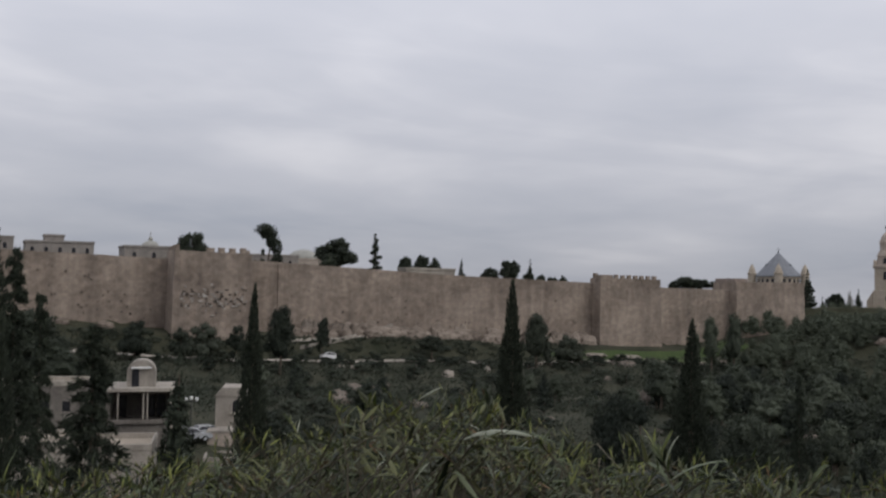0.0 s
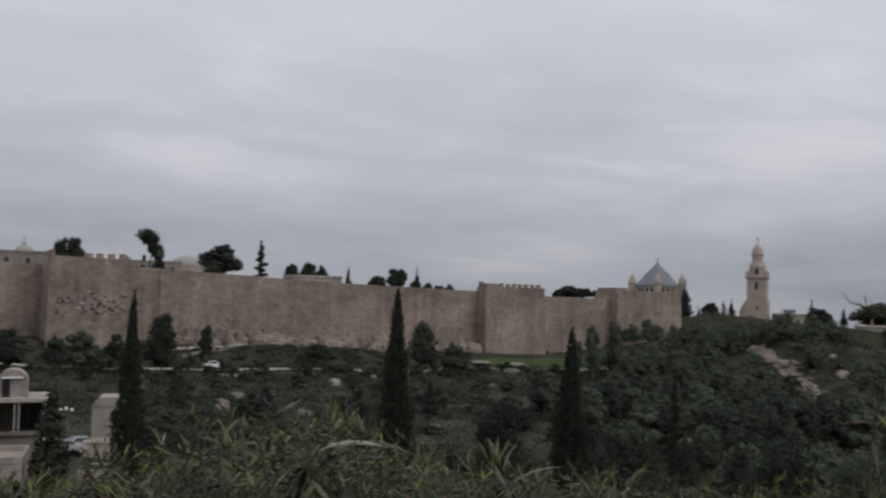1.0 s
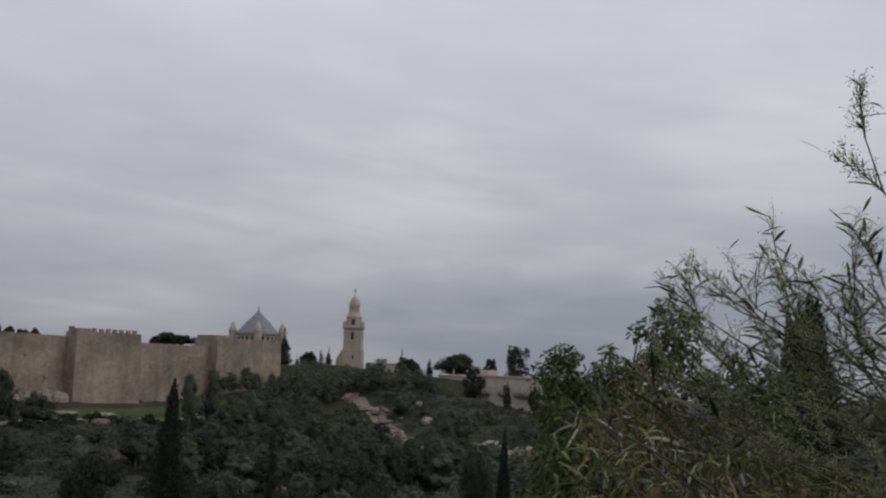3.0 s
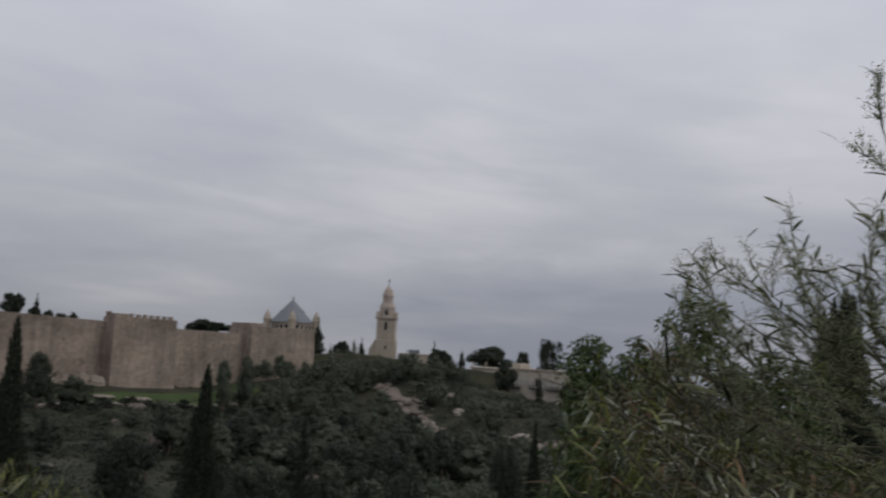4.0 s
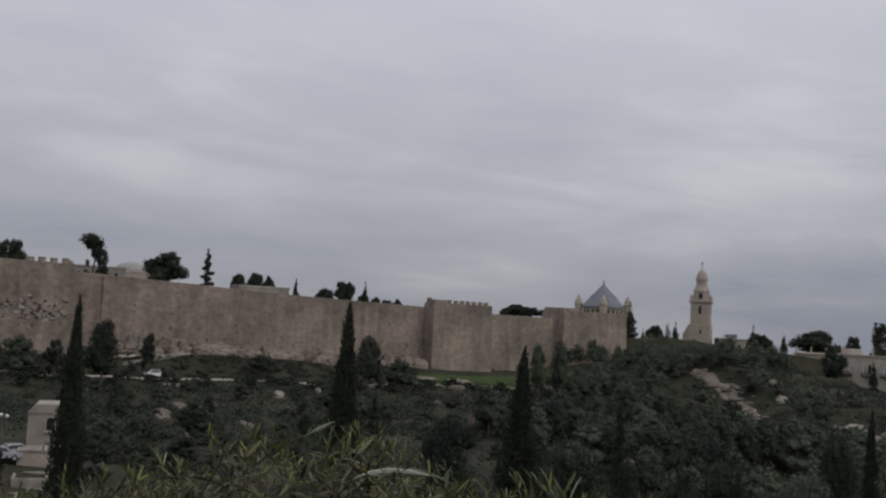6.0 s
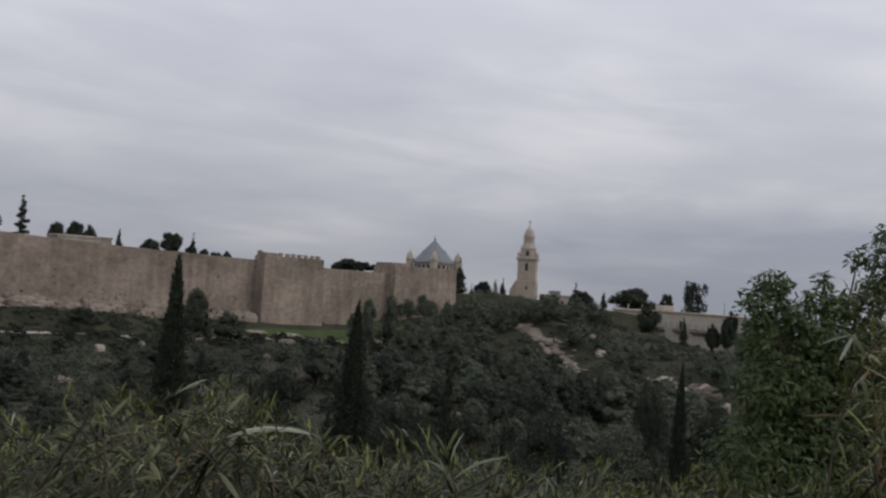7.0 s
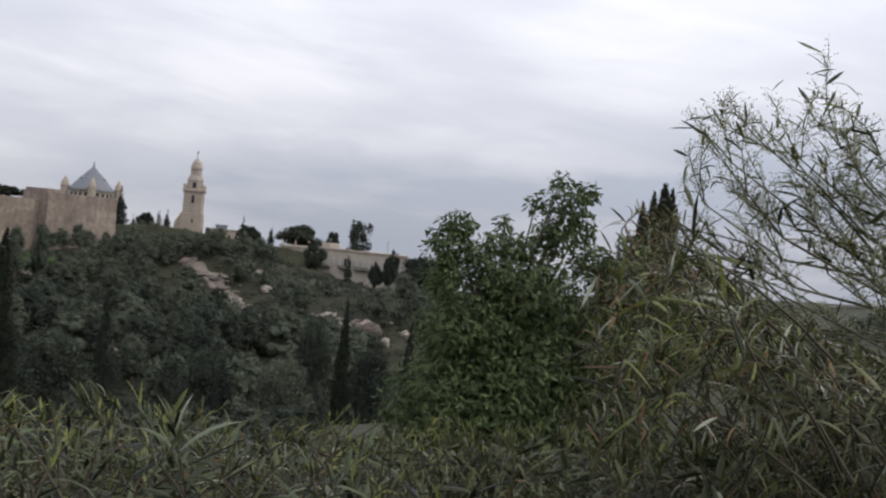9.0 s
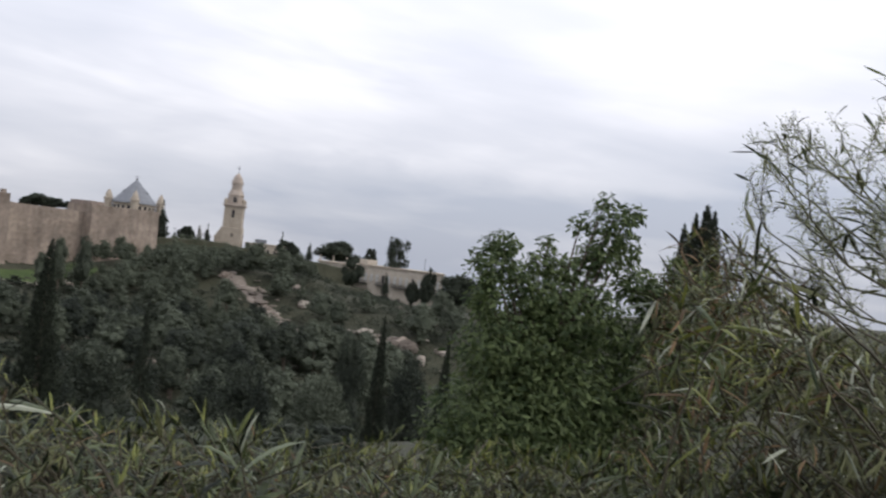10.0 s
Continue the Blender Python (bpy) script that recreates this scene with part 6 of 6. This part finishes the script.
def twig(p, way, length, r, depth):
    """A crooked twig that carries side twigs, buds and lance-shaped leaves."""
    pts = [p.copy()]
    n = 5 if depth < 2 else 4
    w = way.normalized()
    for i in range(n):
        w = (w + Vector((ar.gauss(0, 0.13), ar.gauss(0, 0.13), ar.gauss(0.04, 0.12)))).normalized()
        pts.append(pts[-1] + w * length / n)
    tube(ap.tv, ap.tf, pts, [r * (1 - 0.75 * i / n) for i in range(n + 1)], 4)
    for i in range(1, n + 1):
        if depth < 2:
            for _ in range(2):
                side = Vector((ar.gauss(0, 1), ar.gauss(0, 1), ar.gauss(0.3, 0.7))).normalized()
                twig(pts[i], w * 0.9 + side * 0.75, length * ar.uniform(0.25, 0.46), r * 0.5, depth + 1)
        if depth >= 1:
            for _ in range(4 if depth == 2 else 2):
                q = pts[i - 1].lerp(pts[i], ar.random())
                bud(q + Vector((ar.gauss(0, 0.009), ar.gauss(0, 0.009), ar.gauss(0, 0.009))), ar.uniform(0.0018, 0.0035))
        if ar.random() < (0.10 if depth == 2 else 0.5):
            side = Vector((ar.gauss(0, 1), ar.gauss(0, 1), ar.gauss(-0.15, 0.5)))
            m3, p0, ln = leaf_matrix(pts[i], w * 0.9 + side.normalized(), ar.uniform(0.05, 0.10), ar.uniform(-1, 1))
            ap.leaf(ar.choice(("young", "olive", "olive", "old", "old")), m3, p0, ln, ar.randrange(18))


def limb(az, el, d, sag, r=0.010):
    tip = seen_from_path(az, el, d)
    mid = fork.lerp(tip, 0.5) + Vector((0, 0, sag))
    pts = [fork.lerp(mid, s).lerp(mid.lerp(tip, s), s) for s in (0, 0.2, 0.4, 0.6, 0.8, 1.0)]
    for q in pts[1:5]:
        q += Vector((ar.gauss(0, 0.035), ar.gauss(0, 0.035), ar.gauss(0, 0.035)))
    tube(ap.tv, ap.tf, pts, [r * (1 - 0.8 * i / 5) for i in range(6)], 6)
    for i in range(2, 6):
        for _ in range(2 if i > 3 else 1):
            way = (pts[i] - pts[i - 1]).normalized() * 0.8 + Vector((ar.gauss(0, 0.3), ar.gauss(0, 0.3), ar.gauss(0.45, 0.4)))
            twig(pts[i], way, ar.uniform(0.14, 0.25), r * 0.3, 1)


for az, el, d in ((53.8, 4.0, 3.2), (55.0, 6.4, 3.2), (57.0, 7.2, 3.25), (59.0, 6.0, 3.2), (60.5, 7.6, 3.3), (62.5, 7.2, 3.2), (64.0, 8.4, 3.3), (66.0, 8.0, 3.2), (55.2, 1.6, 3.1), (57.6, 3.4, 3.2), (61.0, 4.0, 3.3), (64.5, 5.0, 3.2),
                  (57.4, -0.2, 3.1), (60.5, 0.8, 3.2), (64.0, 2.0, 3.2), (67.0, 3.6, 3.2), (69.0, 8.0, 3.2), (66.0, 16.8, 2.98), (69.7, 16.2, 3.1), (56.0, 4.8, 3.0), (58.6, 6.8, 3.2), (62.0, 5.6, 3.1), (60.0, -2.4, 3.1), (64.0, -1.6, 3.0)):
    limb(az - 1.4, el - 0.6, d, -0.2 if el < 12 else 0.1)
ap.finish(acacia, NAMES, M_FINE)
o = mesh_object("inflorescence", budv, budf, M_BUD, acacia, "tiny pale green flower buds")
o["kind"] = "stuff"

# ---- fresh green tree on the bank below ----
def broad_leaves(rg, blobs, n, size):
    wts = np.array([b[3] * b[4] * b[5] for b in blobs]) ** 0.8
    bl = np.array(blobs)[rg.choice(len(blobs), n, p=wts / wts.sum())]
    d = rg.normal(size=(n, 3))
    d /= np.linalg.norm(d, axis=1)[:, None]
    c = bl[:, :3] + bl[:, 3:] * d * (rg.uniform(0.15, 1.0, n) ** 0.5 * (1 + 0.1 * rg.normal(size=n)))[:, None]
    out = d + 0.55 * rg.normal(size=(n, 3)) + np.array((0, 0, 0.25))
    a = np.cross(out, rg.normal(size=(n, 3))) + d * 0.3
    a[:, 2] -= 0.55
    a /= np.linalg.norm(a, axis=1)[:, None]
    b = np.cross(a, out)
    b /= np.linalg.norm(b, axis=1)[:, None] + 1e-9
    nn = np.cross(a, b)
    s = size * rg.uniform(0.6, 1.3, n)[:, None]
    v = np.stack([c, c + a * s * 0.35 + b * s * 0.17 + nn * s * 0.05, c + a * s * 0.75 + b * s * 0.13, c + a * s - nn * s * 0.08, c + a * s * 0.75 - b * s * 0.13, c + a * s * 0.35 - b * s * 0.17 + nn * s * 0.05], 1).reshape(-1, 3)
    q = np.arange(n)[:, None] * 6
    return v, np.concatenate([q + np.array([0, 1, 2, 5]), q + np.array([5, 2, 3, 4])], 0)


gtree = thing("almond_tree", Matrix.Identity(4), "fresh green almond tree with leafy upright clumps", "tree")
gg = np.random.default_rng(8)
BX, BY = 6.35, 8.1
gb = [(BX - 0.60, BY + 0.1, 0.0, 0.25, 0.25, 0.19), (BX - 0.52, BY + 0.1, 0.2, 0.2, 0.2, 0.14), (BX - 0.72, BY, -0.3, 0.2, 0.2, 0.25), (BX - 0.4, BY, -0.1, 0.14, 0.15, 0.15),
      (BX + 0.6, BY - 0.22, 0.52, 0.22, 0.23, 0.2), (BX + 0.8, BY - 0.28, 0.66, 0.13, 0.15, 0.13), (BX + 0.5, BY - 0.2, 0.74, 0.11, 0.12, 0.11), (BX + 0.34, BY - 0.05, 0.5, 0.11, 0.12, 0.12), (BX + 0.55, BY - 0.15, 0.2, 0.26, 0.26, 0.2), (BX + 0.8, BY - 0.28, 0.3, 0.14, 0.16, 0.2),
      (BX + 0.1, BY + 0.15, 0.26, 0.1, 0.1, 0.11), (BX - 0.02, BY + 0.1, 0.06, 0.16, 0.18, 0.14), (BX + 0.22, BY, 0.02, 0.2, 0.25, 0.16), (BX - 0.15, BY, -0.25, 0.24, 0.3, 0.2),
      (BX + 0.3, BY - 0.1, -0.42, 0.65, 0.5, 0.42), (BX - 0.35, BY, -0.8, 0.6, 0.5, 0.4), (BX + 0.3, BY, -1.2, 0.85, 0.7, 0.6), (BX - 0.3, BY, -1.6, 0.9, 0.7, 0.7), (BX + 0.5, BY - 0.1, -2.0, 0.9, 0.7, 0.7), (BX, BY, -2.6, 0.9, 0.8, 0.7),
      (BX + 0.85, BY - 0.4, -0.05, 0.24, 0.25, 0.2), (BX + 1.2, BY - 0.6, 0.12, 0.16, 0.17, 0.16), (BX + 1.1, BY - 0.5, -0.2, 0.28, 0.28, 0.25), (BX + 1.5, BY - 0.75, -0.05, 0.24, 0.25, 0.24), (BX + 1.1, BY - 0.5, -0.9, 0.5, 0.5, 0.6), (BX + 1.2, BY - 0.5, -1.8, 0.6, 0.6, 0.7), (BX + 1.6, BY - 0.7, -0.9, 0.4, 0.4, 0.6), (BX + 1.4, BY - 0.6, -0.4, 0.4, 0.4, 0.4)]
v, f = broad_leaves(gg, gb, 52000, 0.08)
o = new("crown", raw_mesh("crown", v, f, M_BROAD))
o.parent = gtree
tv, tf = [], []
gz = ground_at(BX, BY)
tube(tv, tf, [(BX, BY, gz - 0.3), (BX + 0.03, BY, -2.4), (BX - 0.02, BY, -1.5)], [0.09, 0.075, 0.06], 8)
for b in gb[:15]:
    tube(tv, tf, [(BX, BY, -1.9), (BX * 0.6 + b[0] * 0.4, BY * 0.6 + b[1] * 0.4, -1.2 * 0.5 + b[2] * 0.5 - 0.2), (b[0], b[1], b[2] + 0.05)], [0.04, 0.022, 0.005], 5)
o = mesh_object("trunk", tv, tf, M_BARK, gtree)

# tall grass and weeds under the hedge
gv2, gf2, gn = [], [], 0
wr = np.random.default_rng(77)
for k in range(2600):
    x, y = wr.uniform(-5, 7), wr.uniform(1.5, 9)
    if math.hypot(x + 0.2, y - 0.4) < 1.2:
        continue
    z = ground_at(x, y)
    v, f = LEAVES[int(wr.integers(0, 12))]
    a = wr.uniform(0, 6.28)
    m3, p0, ln = leaf_matrix(Vector((x, y, z - 0.02)), Vector((math.cos(a) * 0.5, math.sin(a) * 0.5, 1)), wr.uniform(0.2, 0.5), 0)
    gv2.append((v * np.array((1, 0.5, 1))) @ (np.array(m3).T * ln) + np.array(p0))
    gf2.append(f + gn)
    gn += len(v)
weeds = new("weeds", raw_mesh("weeds", np.concatenate(gv2), np.concatenate(gf2), M_LEAF))
tagged(weeds, "rough grass and weeds under the hedge", "grass", kind="stuff")
